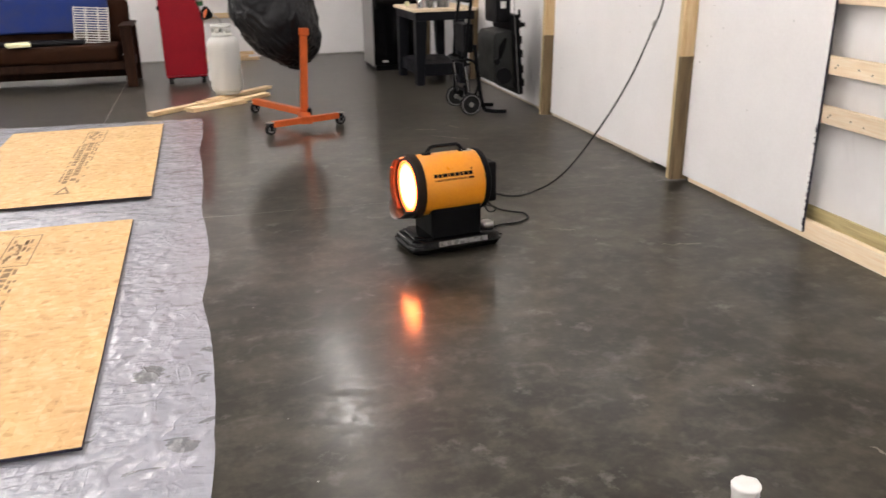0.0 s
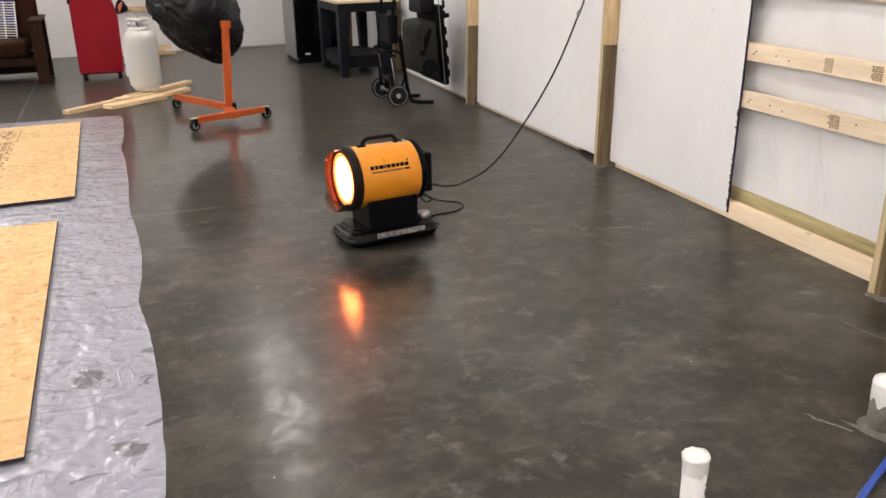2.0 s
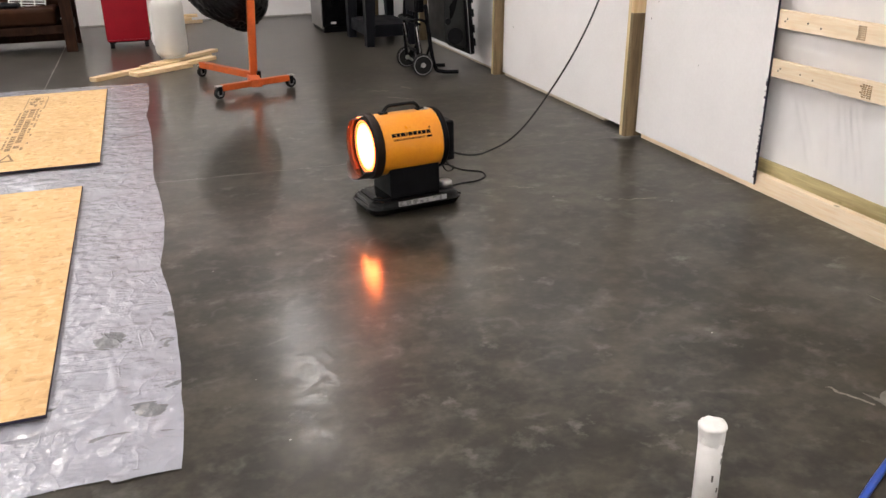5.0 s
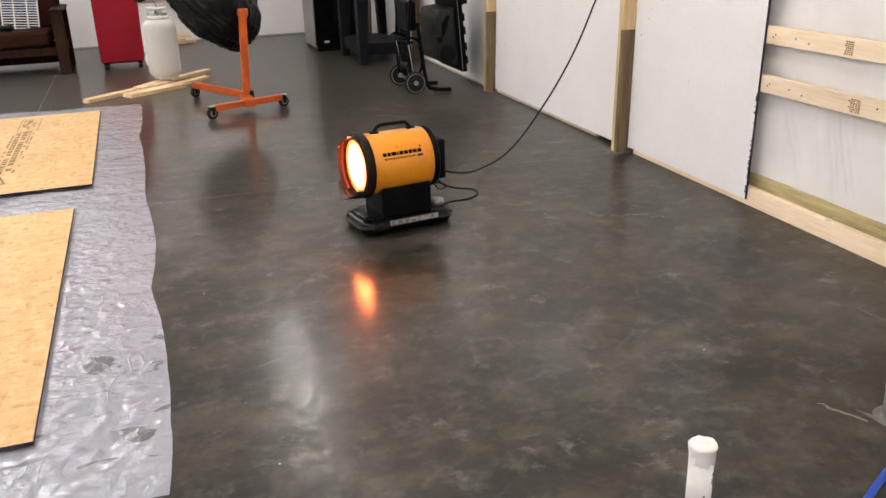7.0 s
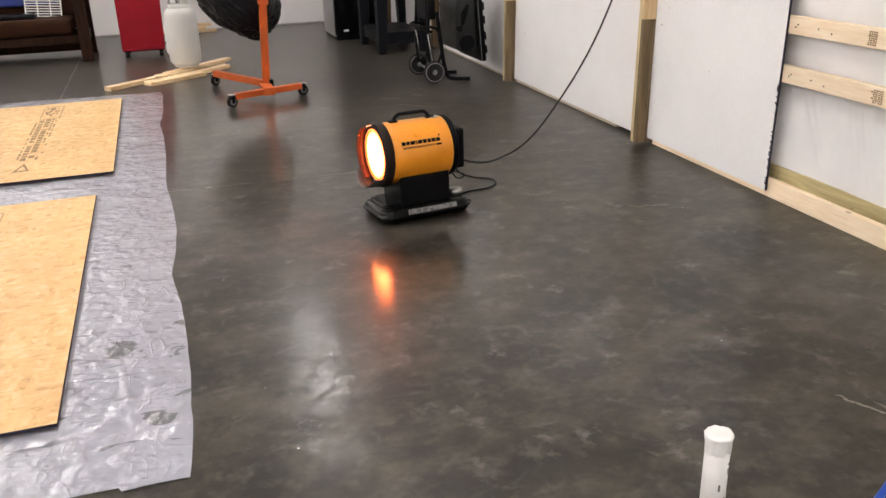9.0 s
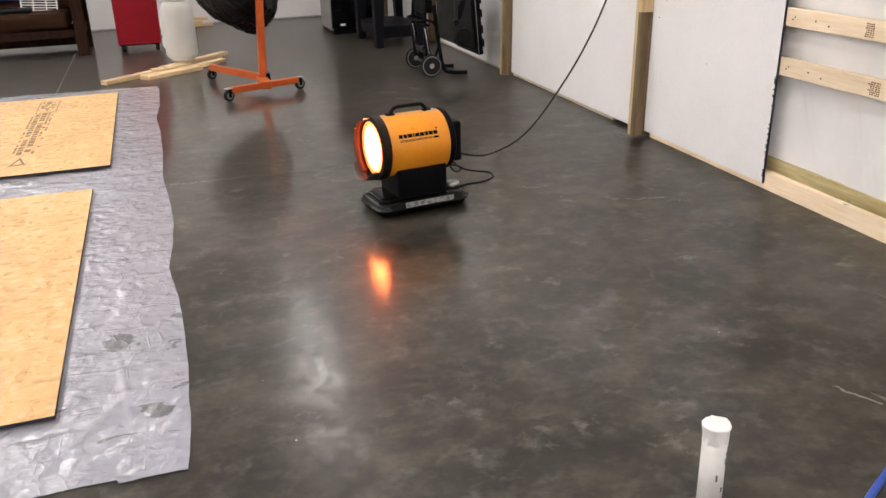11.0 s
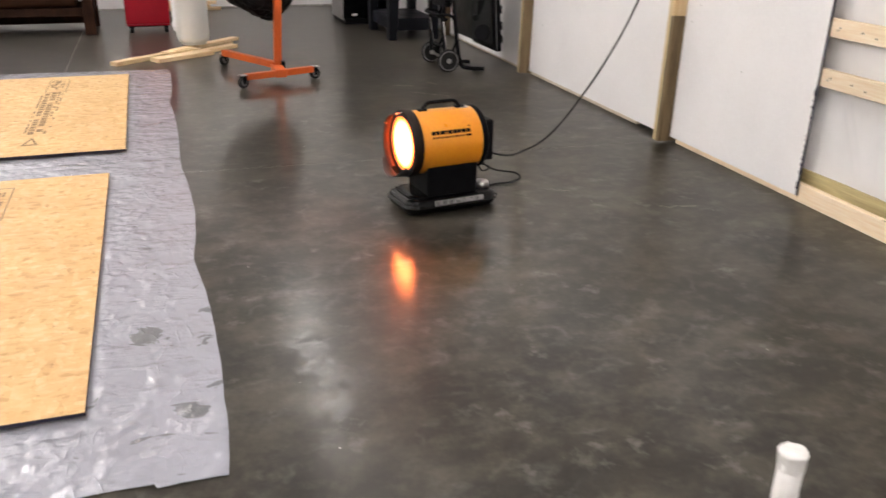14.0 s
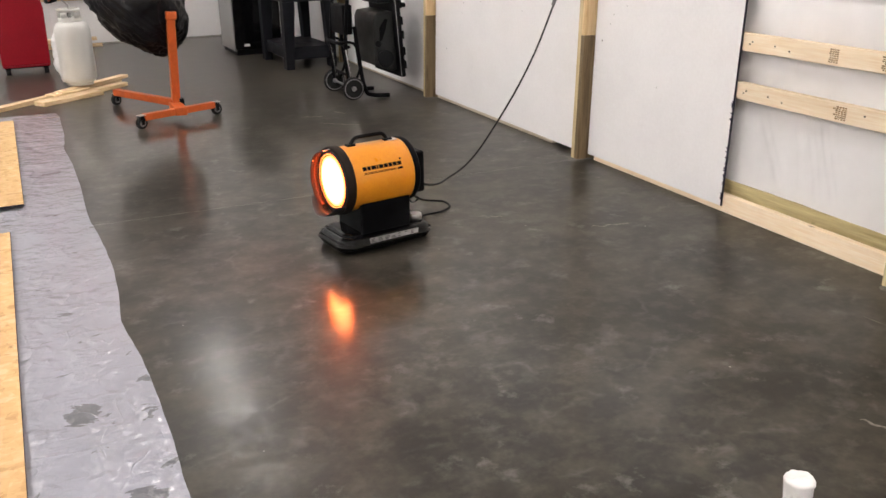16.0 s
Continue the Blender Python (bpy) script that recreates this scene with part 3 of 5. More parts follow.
NY, NZ = 180, 96
verts, faces = [], []
for j in range(NZ + 1):
    z = 0.10 + (1.75 - 0.10) * j / NZ
    for i in range(NY + 1):
        y = -2.37 + (2.37 - 0.0) * i / NY
        pinch = max(math.exp(-((z - g) / 0.075) ** 2) for g in (0.636, 0.876, 1.21))
        x = 0.168 - 0.026 * (1 - pinch) * (0.6 + 0.8 * noise.noise(Vector((y * 1.5, z * 2.0, 3)))) - 0.008 * noise.noise(Vector((y * 5, z * 4, 8)))
        x -= 0.004 * noise.noise(Vector((y * 13, z * 9, 1)))
        for y0, lean, wd, dp in ((-1.655, -0.34, 0.009, 0.008), (-1.69, -0.37, 0.007, 0.007), (-1.735, -0.40, 0.010, 0.010), (-1.77, -0.43, 0.008, 0.009), (-1.60, -0.22, 0.012, 0.006), (-1.42, -0.45, 0.012, 0.006), (-1.36, -0.5, 0.02, 0.007), (-0.9, 0.2, 0.05, 0.008)):
            x -= 0.6 * crease(y, z, y0, 0.60, lean, wd, dp)
        verts.append((min(x, 0.185), y, z))
for j in range(NZ):
    for i in range(NY):
        a = j * (NY + 1) + i
        faces.append((a, a + 1, a + NY + 2, a + NY + 1))
me = bpy.data.meshes.new("vapour_film")
me.from_pydata(verts, [], faces)
me.polygons.foreach_set("use_smooth", [True] * len(faces))
me.materials.append(WALL_FILM)
film = new("vapour_film", me)
film.matrix_basis = SIDE
tagged(film, "creased milky vapour film stapled behind the girts", "plastic sheet")

# ---- ceiling lamps and the added far fill ----
for lx, ly in LAMP_AND_FILL_SPOTS:
    f = thing("unseen_ceiling_light", "pair of lit white tubes placed unseen under the ceiling", "ceiling light", pose(lx, ly, CEILING), "tube lights")
    part("housing", bx(-0.05, 0.05, -1.22, 1.22, -TUBE_DROP + 0.07, -TUBE_DROP + 0.11, 0.006), LAMP_WHITE, f)
    for hy in (-0.9, 0.9):
        part("hanger", rod((0, hy, -TUBE_DROP + 0.11), (0, hy, 0), 0.004, segs=6), LAMP_WHITE, f)
    for tx in (-0.06, 0.06):
        part("light_tube", rod((tx, -1.2, -TUBE_DROP + 0.02), (tx, 1.2, -TUBE_DROP + 0.02), 0.036, segs=10), tube_light, f, "glowing white tube")

# ---- film on the floor ----
EDGE = [(1.985, -0.014), (2.18, 0.004), (2.33, 0.006), (2.58, 0.014), (2.99, 0.011), (3.25, -0.002), (3.51, -0.026), (3.8, 0.0), (4.15, 0.014), (4.55, 0.002), (4.94, -0.022), (5.6, -0.010),
        (6.2, -0.015), (6.61, -0.036), (6.85, -0.02), (7.09, -0.004), (7.5, 0.0), (7.8, 0.006), (8.0, -0.014)]


def edge_x(y):
    return float(np.interp(y, [e[0] for e in EDGE], [e[1] for e in EDGE])) + 0.004 * noise.noise(Vector((y * 9, 0, 5)))


def ridge(x, y, z):
    return 1 - abs(noise.noise(Vector((x, y, z)))) * 2


def film_height(x, y, edge):
    lying = 1.0
    for bx0, bx1, by0, by1 in ((-1.64, -0.37, 2.35, 4.84), (-1.58, -0.30, 5.27, 7.76)):
        if bx0 < x < bx1 and by0 < y < by1:
            lying = 0.0
    warp = 0.25 * noise.noise(Vector((x * 2.2, y * 2.2, 9)))
    z = 0.010 * max(0.0, ridge(x * 3.2 + warp * 3, y * 3.8 + warp * 3, 2) - 0.55) + 0.007 * max(0.0, ridge(x * 7 + warp * 4, y * 4.2, 6) - 0.5)
    z += 0.002 * max(0.0, ridge(x * 14 + warp * 9, y * 15 + warp * 8, 4) - 0.4) + 0.003 * noise.noise(Vector((x * 5, y * 5, 0)))
    z += 0.012 * math.exp(-((y - 5.03 + 0.03 * x) / 0.025) ** 2)
    z += 0.014 * math.exp(-((x + 0.20 + 0.12 * (y - 2.6)) / 0.012) ** 2) * math.exp(-((y - 2.55) / 0.22) ** 2)
    return 0.003 + lying * 0.32 * max(0.0, z)


NX, NYF = 210, 400
verts, faces = [], []
for j in range(NYF + 1):
    ys = j / NYF
    y = 1.985 + (8.0 - 1.985) * ys
    right = edge_x(y)
    for i in range(NX + 1):
        u = i / NX
        x = right - 3.3 * (1 - u) ** 1.7
        near = 0.055 * max(0.0, 0.25 * (noise.noise(Vector((x * 2.0, 0, 2))) + 0.3)) - 0.06 * min(0.0, x) * 0.35
        yy = y + (1 - ys) ** 12 * (0.02 * noise.noise(Vector((x * 4, 0, 7))) + (0.02 if x < -0.2 else 0.0)) + ys ** 20 * (0.06 * noise.noise(Vector((x * 1.8, 0, 3))) - 0.07 * x)
        verts.append((x, yy, film_height(x, yy, right)))
for j in range(NYF):
    for i in range(NX):
        a = j * (NX + 1) + i
        faces.append((a, a + 1, a + NX + 2, a + NX + 1))
me = bpy.data.meshes.new("plastic_floor_sheet")
me.from_pydata(verts, [], faces)
me.polygons.foreach_set("use_smooth", [True] * len(faces))
me.materials.append(FLOOR_FILM)
tagged(new("plastic_floor_sheet", me), "wrinkled milky plastic film spread on the concrete", "plastic sheet")


# ---- strand boards on the film ----
def strand_sheet(x1, y0, turn, stamp):
    b = thing("strand_board", "tan oriented strand board with a printed stamp, dark edges", "wood board", pose(x1, y0, 0.014, 0, 0, turn), "strand boards on film")
    body = part("board", bx(-1.219, 0, 0, 2.438, 0.0, 0.0125, 0.001), STRAND, b)
    bm = bx(-1.2205, 0.0015, -0.0015, 0.0, 0.0005, 0.0105)
    bx(0.0, 0.0015, 0, 2.438, 0.0005, 0.0105, bm=bm)
    bx(-1.2205, 0.0015, 2.438, 2.4395, 0.0005, 0.0105, bm=bm)
    bx(-1.2205, -1.219, 0, 2.438, 0.0005, 0.0105, bm=bm)
    part("sealed_edge", bm, BOARD_EDGE, b, "black sealed edge")
    rng = random.Random(stamp)
    top = 0.0127
    bm = None
    # a triangle sign, rows of illegible print and a ruled box
    tri = bmesh.new()
    corners = [(-0.60, 0.22), (-0.50, 0.22), (-0.55, 0.42)]
    inner = [(-0.578, 0.25), (-0.522, 0.25), (-0.55, 0.36)]
    o = [tri.verts.new((x, y, top)) for x, y in corners]
    n = [tri.verts.new((x, y, top)) for x, y in inner]
    for k in range(3):
        tri.faces.new((o[k], o[(k + 1) % 3], n[(k + 1) % 3], n[k]))
    bm = merge(bm, tri)
    for line, (x, wide, dens) in enumerate(((-0.615, 0.014, 0.6), (-0.59, 0.034, 0.85), (-0.545, 0.036, 0.85), (-0.50, 0.016, 0.8), (-0.476, 0.013, 0.5))):
        y = 0.5 if line < 4 else 0.25
        while y < 1.75:
            ln = rng.uniform(0.03, 0.08)
            if rng.random() < dens:
                bm = bx(x, x + wide, y, y + ln, top - 0.0006, top, bm=bm)
            y += ln + rng.uniform(0.01, 0.03)
    for x0, xx1, y0b, y1b in ((-0.60, -0.594, 1.8, 2.3), (-0.456, -0.45, 1.8, 2.3), (-0.60, -0.45, 1.8, 1.81), (-0.60, -0.45, 2.29, 2.3)):
        bm = bx(x0, xx1, y0b, y1b, top - 0.0006, top, bm=bm)
    for k in range(26):
        y = rng.uniform(1.84, 2.2)
        x = rng.uniform(-0.585, -0.49)
        bm = bx(x, x + rng.uniform(0.008, 0.02), y, y + rng.uniform(0.02, 0.08), top - 0.0006, top, bm=bm)
    tagged(part("printed_stamp", bm, INK, body, "brown illegible print and a ruled box"), kind="stuff")
    return b


strand_sheet(-0.388, 2.376, 0.25, 3)
strand_sheet(-0.323, 5.296, 0.3, 8)

# ---- radiant heater ----
heater = thing("radiant_heater", "orange and black radiant heater, burner glowing, on the slab", "heater", pose(1.209, 3.922, 0, 0, 0, 8) @ Matrix.Scale(0.985, 4))
AX = pose(0, 0, 0.335, 0, 90, 0)  # turned forms lie along the heater's own x
def turned(profile, segs=56):
    return lathe(profile, segs, m=AX)


def pressed(x0, x1, y0, y1, radius, levels, segs=9):
    """A pan with rounded corners: (inset, height) levels from the bottom up."""
    bm = bmesh.new()
    rings = []
    for inset, z in levels:
        r = max(0.008, radius - inset)
        ring = []
        for cx, cy, a0 in ((x1 - inset - r, y1 - inset - r, 0), (x0 + inset + r, y1 - inset - r, 90), (x0 + inset + r, y0 + inset + r, 180), (x1 - inset - r, y0 + inset + r, 270)):
            for k in range(segs + 1):
                a = math.radians(a0 + 90 * k / segs)
                ring.append(bm.verts.new((cx + r * math.cos(a), cy + r * math.sin(a), z)))
        rings.append(ring)
    n = len(rings[0])
    for p, q in zip(rings, rings[1:]):
        for k in range(n):
            bm.faces.new((p[k], p[(k + 1) % n], q[(k + 1) % n], q[k]))
    bm.faces.new(rings[0][::-1])
    bm.faces.new(rings[-1])
    return bm


base = part("fuel_tank", pressed(-0.258, 0.266, -0.166, 0.155, 0.075, [(0.035, 0.008), (0.016, 0.012), (0.010, 0.024), (0.010, 0.036), (0.0, 0.037), (0.0, 0.042), (0.010, 0.043), (0.011, 0.056), (0.017, 0.068), (0.030, 0.076), (0.045, 0.078)]), BLACK_GLOSS, heater, "glossy black pressed fuel tank with a seam lip", True)
part("tank_rise", pressed(-0.222, -0.10, -0.12, 0.12, 0.05, [(0.0, 0.076), (0.006, 0.084), (0.018, 0.089), (0.03, 0.090)]), BLACK_GLOSS, base, smooth=True)
for fx, fy in ((-0.2, -0.1), (-0.2, 0.1), (0.2, -0.1), (0.2, 0.1)):
    part("foot", rod((fx, fy, 0), (fx, fy, 0.02), 0.016, segs=12), RUBBER, base)
sticker = part("warning_sticker", bx(-0.108, 0.162, -0.1568, -0.1535, 0.044, 0.069), STICKER_PALE, base, "grey sticker with lines of fine print")
bm = None
rng = random.Random(12)
for col in range(7):
    for row in range(3):
        if rng.random() < 0.7:
            x = -0.102 + col * 0.037
            bm = bx(x, x + rng.uniform(0.012, 0.03), -0.1576, -0.1566, 0.0475 + row * 0.0072, 0.0515 + row * 0.0072, bm=bm)
tagged(part("print_bars", bm, STICKER_INK, sticker), kind="stuff")
part("fuel_cap", lathe([(0, 0.110), (0.030, 0.110), (0.037, 0.105), (0.038, 0.076), (0.0, 0.076)], 28, m=pose(0.205, -0.055, 0)), STEEL, base, "bright ridged fuel cap", True)
part("fuel_gauge", lathe([(0, 0.088), (0.018, 0.087), (0.021, 0.074), (0, 0.074)], 20, m=pose(0.2, 0.05, 0)), CHROME, base)
part("drain_plug", rod((0.25, -0.09, 0.040), (0.276, -0.09, 0.035), 0.007, segs=10), BLACK_MATT, base)
part("lower_housing", bx(-0.130, 0.146, -0.116, 0.118, 0.076, 0.25, 0.008), BLACK_MATT, heater, "matt black lower housing")
shell = part("shell", turned([(0.140, -0.168), (0.154, -0.168), (0.1555, -0.16), (0.1555, 0.149), (0.154, 0.155), (0.140, 0.155)]), ORANGE_PAINT, heater, "orange yellow painted drum", True)
part("front_ring", turned([(0.138, -0.168), (0.163, -0.170), (0.166, -0.175), (0.166, -0.205), (0.162, -0.213), (0.150, -0.215), (0.147, -0.205), (0.142, -0.18)]), RING_BROWN, heater, "heat-stained black front ring", True)
part("rear_ring", turned([(0.0, 0.19), (0.14, 0.19), (0.154, 0.187), (0.158, 0.18), (0.158, 0.158), (0.15, 0.154), (0.0, 0.154)]), BLACK_MATT, heater, smooth=True)
rear = part("rear_box", bx(0.188, 0.242, -0.105, 0.105, 0.228, 0.436, 0.012), BLACK_PLASTIC, heater, "black rear control box")
for k in range(8):
    part("louvre", bx(0.2405, 0.246, -0.08, 0.08, 0.26 + k * 0.02, 0.268 + k * 0.02, 0.001), BLACK_MATT, rear)
plate_rim = part("perforated_rim", turned([(0.120, -0.206), (0.141, -0.211), (0.141, -0.214), (0.120, -0.210)]), DARK_STEEL, heater, "dark rim pierced by glowing holes", True)
plate = part("burner_plate", lathe([(0, 0.006), (0.05, 0.006), (0.1, 0.003), (0.122, 0.0), (0.122, -0.006), (0, -0.006)], 64), GLOW, heater, "white-hot perforated burner plate", True)
plate.matrix_basis = pose(-0.209, 0, 0.335, 0, -90, 0)
part("reflector", turned([(0.129, -0.181), (0.135, -0.196), (0.147, -0.2165), (0.1485, -0.216), (0.139, -0.19), (0.131, -0.178)]), DARK_STEEL, heater, "heat-browned reflector rim", True)
for k in range(56):
    a = 2 * math.pi * k / 56
    part("rim_hole", rod((-0.2095, 0.1285 * math.cos(a), 0.335 + 0.1285 * math.sin(a)), (-0.2145, 0.1285 * math.cos(a), 0.335 + 0.1285 * math.sin(a)), 0.0044, segs=7), EMBER, plate_rim)
# perforated shield added along the burner's far side, painted red for the burner's glow
bm = bmesh.new()
rows = []
for k in range(25):
    a = math.radians(-62 + 124 * k / 24)
    rows.append([bm.verts.new((xx, rr * math.cos(a), 0.335 + rr * math.sin(a))) for xx, rr in ((-0.212, 0.146), (-0.250, 0.1475), (-0.250, 0.1495), (-0.212, 0.1485))])
for a, b in zip(rows, rows[1:]):
    for k in range(4):
        bm.faces.new((a[k], a[(k + 1) % 4], b[(k + 1) % 4], b[k]))
bm.faces.new(rows[0])
bm.faces.new(rows[-1][::-1])
shield = part("side_shield", bm, GLOW_TINT_STEEL, heater, "dark red shield strip, burner glow in its colour", True)
for row in range(2):
    for k in range(19):
        a = math.radians(-56 + 112 * k / 18 + 3 * row)
        xx, c, d = -0.224 - 0.014 * row, math.cos(a), math.sin(a)
        part("shield_hole", rod((xx, 0.1490 * c, 0.335 + 0.1490 * d), (xx, 0.1455 * c, 0.335 + 0.1455 * d), 0.0032, segs=7), BLACK_MATT, shield)
# wire guard in front of the plate
guard = part("guard_frame", tube([(-0.254, 0.145 * math.cos(2 * math.pi * k / 32), 0.335 + 0.145 * math.sin(2 * math.pi * k / 32)) for k in range(-9, 10)], 0.0024, 6, steps=1), DARK_STEEL, heater, "hot steel guard wires")
for yy in (0.06, 0.115):
    h = math.sqrt(0.145 ** 2 - yy ** 2)
    part("guard_wire", tube([(-0.214, yy, 0.335 + h + 0.004), (-0.247, yy, 0.335 + h * 0.97), (-0.258, yy, 0.335), (-0.247, yy, 0.335 - h * 0.97), (-0.214, yy, 0.335 - h - 0.004)], 0.0015, 6), DARK_STEEL, guard)
for a in (35, 90):
    c, s = math.cos(math.radians(a)), math.sin(math.radians(a))
    part("guard_tab", tube([(-0.21, 0.155 * c, 0.335 + 0.155 * s), (-0.25, 0.153 * c, 0.335 + 0.153 * s), (-0.25, 0.143 * c, 0.335 + 0.143 * s)], 0.0032, 6, bend=False), CHROME, guard)
# curved deflector under the burner
bm = bmesh.new()
rows = []
for k in range(17):
    a = math.radians(216 + 108 * k / 16)
    rows.append([bm.verts.new((xx, rr * math.cos(a), 0.335 + rr * math.sin(a))) for xx, rr in ((-0.205, 0.163), (-0.268 - 0.03 * math.sin(math.pi * k / 16), 0.156), (-0.268 - 0.03 * math.sin(math.pi * k / 16), 0.153), (-0.205, 0.160))])
for a, b in zip(rows, rows[1:]):
    for k in range(4):
        bm.faces.new((a[k], a[(k + 1) % 4], b[(k + 1) % 4], b[k]))
bm.faces.new(rows[0])
bm.faces.new(rows[-1][::-1])
part("deflector", bm, LIP_STEEL, heater, "curved dull steel lip under the burner", True)
handle = part("carry_handle", tube([(-0.112, 0, 0.489), (-0.092, 0, 0.515), (-0.078, 0, 0.524), (-0.06, 0, 0.527), (0.05, 0, 0.527), (0.066, 0, 0.524), (0.078, 0, 0.515), (0.097, 0, 0.489)], 0.0095, 12, steps=3), BLACK_PLASTIC, heater, "black grip handle", True)
for hx in (-0.108, 0.095):
    part("handle_foot", bx(hx - 0.022, hx + 0.022, -0.016, 0.016, 0.485, 0.500, 0.004), BLACK_PLASTIC, handle)
part("switch_plate", bx(0.085, 0.14, -0.02, 0.02, 0.488, 0.4935, 0.002), STEEL, heater)
part("side_screw", rod((0.085, -0.128, 0.425), (0.085, -0.1325, 0.429), 0.004, segs=8), BLACK_MATT, heater)


def on_drum(x0, x1, up0, up1):
    """A thin patch lying on the drum's near side, between two heights along its girth."""
    bm = bmesh.new()
    rows = []
    for k in range(4):
        s = up0 + (up1 - up0) * k / 3
        a = math.radians(180) - s / 0.1555
        rows.append([bm.verts.new((xx, rr * math.cos(a), 0.335 + rr * math.sin(a))) for xx in (x0, x1) for rr in (0.1552, 0.1561)])
    for a, b in zip(rows, rows[1:]):
        bm.faces.new((a[1], a[3], b[3], b[1]))
        bm.faces.new((a[0], b[0], b[2], a[2]))
        bm.faces.new((a[0], a[1], b[1], b[0]))
        bm.faces.new((a[2], b[2], b[3], a[3]))
    return bm


# nine plain blocks and a double rule stand for the maker's mark
mark_x = -0.122
bm = None
for wide in (0.021, 0.019, 0.026, 0.008, 0.023, 0.022, 0.019, 0.022, 0.022):
    bm = merge(bm, on_drum(mark_x, mark_x + wide, 0.066, 0.085))
    mark_x += wide + 0.0035
part("maker_mark", bm, BLACK_MATT, shell, "row of plain dark blocks")
bm = on_drum(-0.118, 0.055, 0.048, 0.051)
bm = merge(bm, on_drum(-0.118, 0.055, 0.053, 0.056))
bm = merge(bm, on_drum(0.062, 0.092, 0.047, 0.057))
part("maker_rule", bm, BLACK_MATT, shell)

cable = thing("power_cable", "black power cable from the heater up to the wall", "cable")
part("cable_run", tube([(1.445, 3.965, 0.248), (1.60, 4.13, 0.165), (1.78, 4.36, 0.085), (1.95, 4.59, 0.034), (2.12, 4.74, 0.03), (2.27, 4.83, 0.085), (2.43, 4.91, 0.20),
                        (2.62, 4.94, 0.43), (2.76, 4.945, 0.66), (2.87, 4.945, 0.90), (2.945, 4.945, 1.10), (2.965, 4.94, 1.45), (2.97, 4.94, 1.8)], 0.0058, 8), RUBBER, cable, smooth=True)
part("plug_joint", rod((2.889, 4.945, 0.95), (2.903, 4.945, 0.985), 0.012, segs=10, bevel=0.003), LABEL_GREY, cable, "grey cable clip")
loop = thing("cable_loop", "loop of black cable behind the heater", "cable")
part("loop_run", tube([(1.44, 3.98, 0.20), (1.53, 4.12, 0.11), (1.63, 4.24, 0.045), (1.71, 4.30, 0.012), (1.765, 4.27, 0.007), (1.755, 4.18, 0.007), (1.68, 4.12, 0.007), (1.58, 4.11, 0.007), (1.50, 4.08, 0.010), (1.43, 4.02, 0.06)], 0.005, 8), RUBBER, loop, smooth=True)
part("loop_run", tube([(1.45, 4.06, 0.16), (1.50, 4.12, 0.09), (1.56, 4.2, 0.06), (1.55, 4.14, 0.10), (1.47, 4.08, 0.14)], 0.004, 8), RUBBER, loop, smooth=True)

# ---- engine stand with a bagged engine ----
stand = thing("engine_stand", "orange steel engine stand on castors", "engine stand", pose(0.865, 7.34, 0))
LEAN = Matrix.Translation((-0.008, 0, 0)) @ Matrix.Rotation(radians(3.2), 4, "Y")
FOOT_L, FOOT_R, TAIL = Vector((-0.318, -0.32, 0)), Vector((0.308, -0.06, 0)), Vector((-0.378, 0.78, 0))


def beam(a, b, w, h, z0, bevel=0.004):
    a, b = Vector((a[0], a[1], 0)), Vector((b[0], b[1], 0))
    d = b - a
    return bx(0, d.length, -w / 2, w / 2, z0, z0 + h, bevel, m=Matrix.Translation(a) @ Matrix.Rotation(math.atan2(d.y, d.x), 4, "Z"))


part("front_beam", beam(FOOT_L * 0.93 + Vector((0, 0.0, 0)), FOOT_R * 0.93 + Vector((0, -0.02, 0)), 0.055, 0.050, 0.060), STAND_ORANGE, stand)
part("tail_beam", beam((0, 0.03), TAIL * 0.99, 0.055, 0.055, 0.086), STAND_ORANGE, stand)
part("socket", bx(-0.045, 0.045, -0.235, 0.06, 0.055, 0.118, 0.004), STAND_ORANGE, stand)
part("clamp_block", bx(0.032, 0.066, -0.03, 0.04, 0.06, 0.15, 0.005), BLACK_MATT, stand)
part("upright", bx(-0.020, 0.042, 0.0, 0.075, 0.10, 0.80, 0.004, m=LEAN), STAND_ORANGE, stand)
part("head", bx(-0.030, 0.056, -0.01, 0.09, 0.77, 0.832, 0.008, m=LEAN), STAND_ORANGE, stand)
part("head_tube", rod((0.045, 0.092, 0.82), (0.045, 0.32, 0.86), 0.036, segs=24, bevel=0.004), STAND_ORANGE, stand, smooth=False)
part("gusset", prism([(-0.02, 0.0), (0.02, 0.0), (0.02, 0.14)], -0.004, 0.004, m=pose(0.0, 0.08, 0.13, 0, 0, 90)), STAND_ORANGE, stand)
for c, turn in ((FOOT_L, 28), (FOOT_R, 20), (TAIL, 35)):
    w = part("castor", bx(-0.03, 0.03, -0.022, 0.022, 0.100, 0.108, 0.002, m=Matrix.Translation(c) @ Matrix.Rotation(math.radians(turn), 4, "Z")), STEEL, stand)
    side = Matrix.Translation(c + Vector((0, 0, 0.046))) @ Matrix.Rotation(math.radians(turn), 4, "Z")
    part("wheel", rod(side @ Vector((0, -0.015, 0)), side @ Vector((0, 0.015, 0)), 0.046, segs=28, bevel=0.006), RUBBER, w)
    part("hub", rod(side @ Vector((0, -0.018, 0)), side @ Vector((0, 0.018, 0)), 0.027, segs=20, bevel=0.003), LABEL_GREY, w)
    for s in (-1, 1):
        part("fork", bx(-0.014, 0.014, s * 0.0225 - 0.0015, s * 0.0225 + 0.0015, -0.012, 0.054, m=side), BLACK_MATT, w)

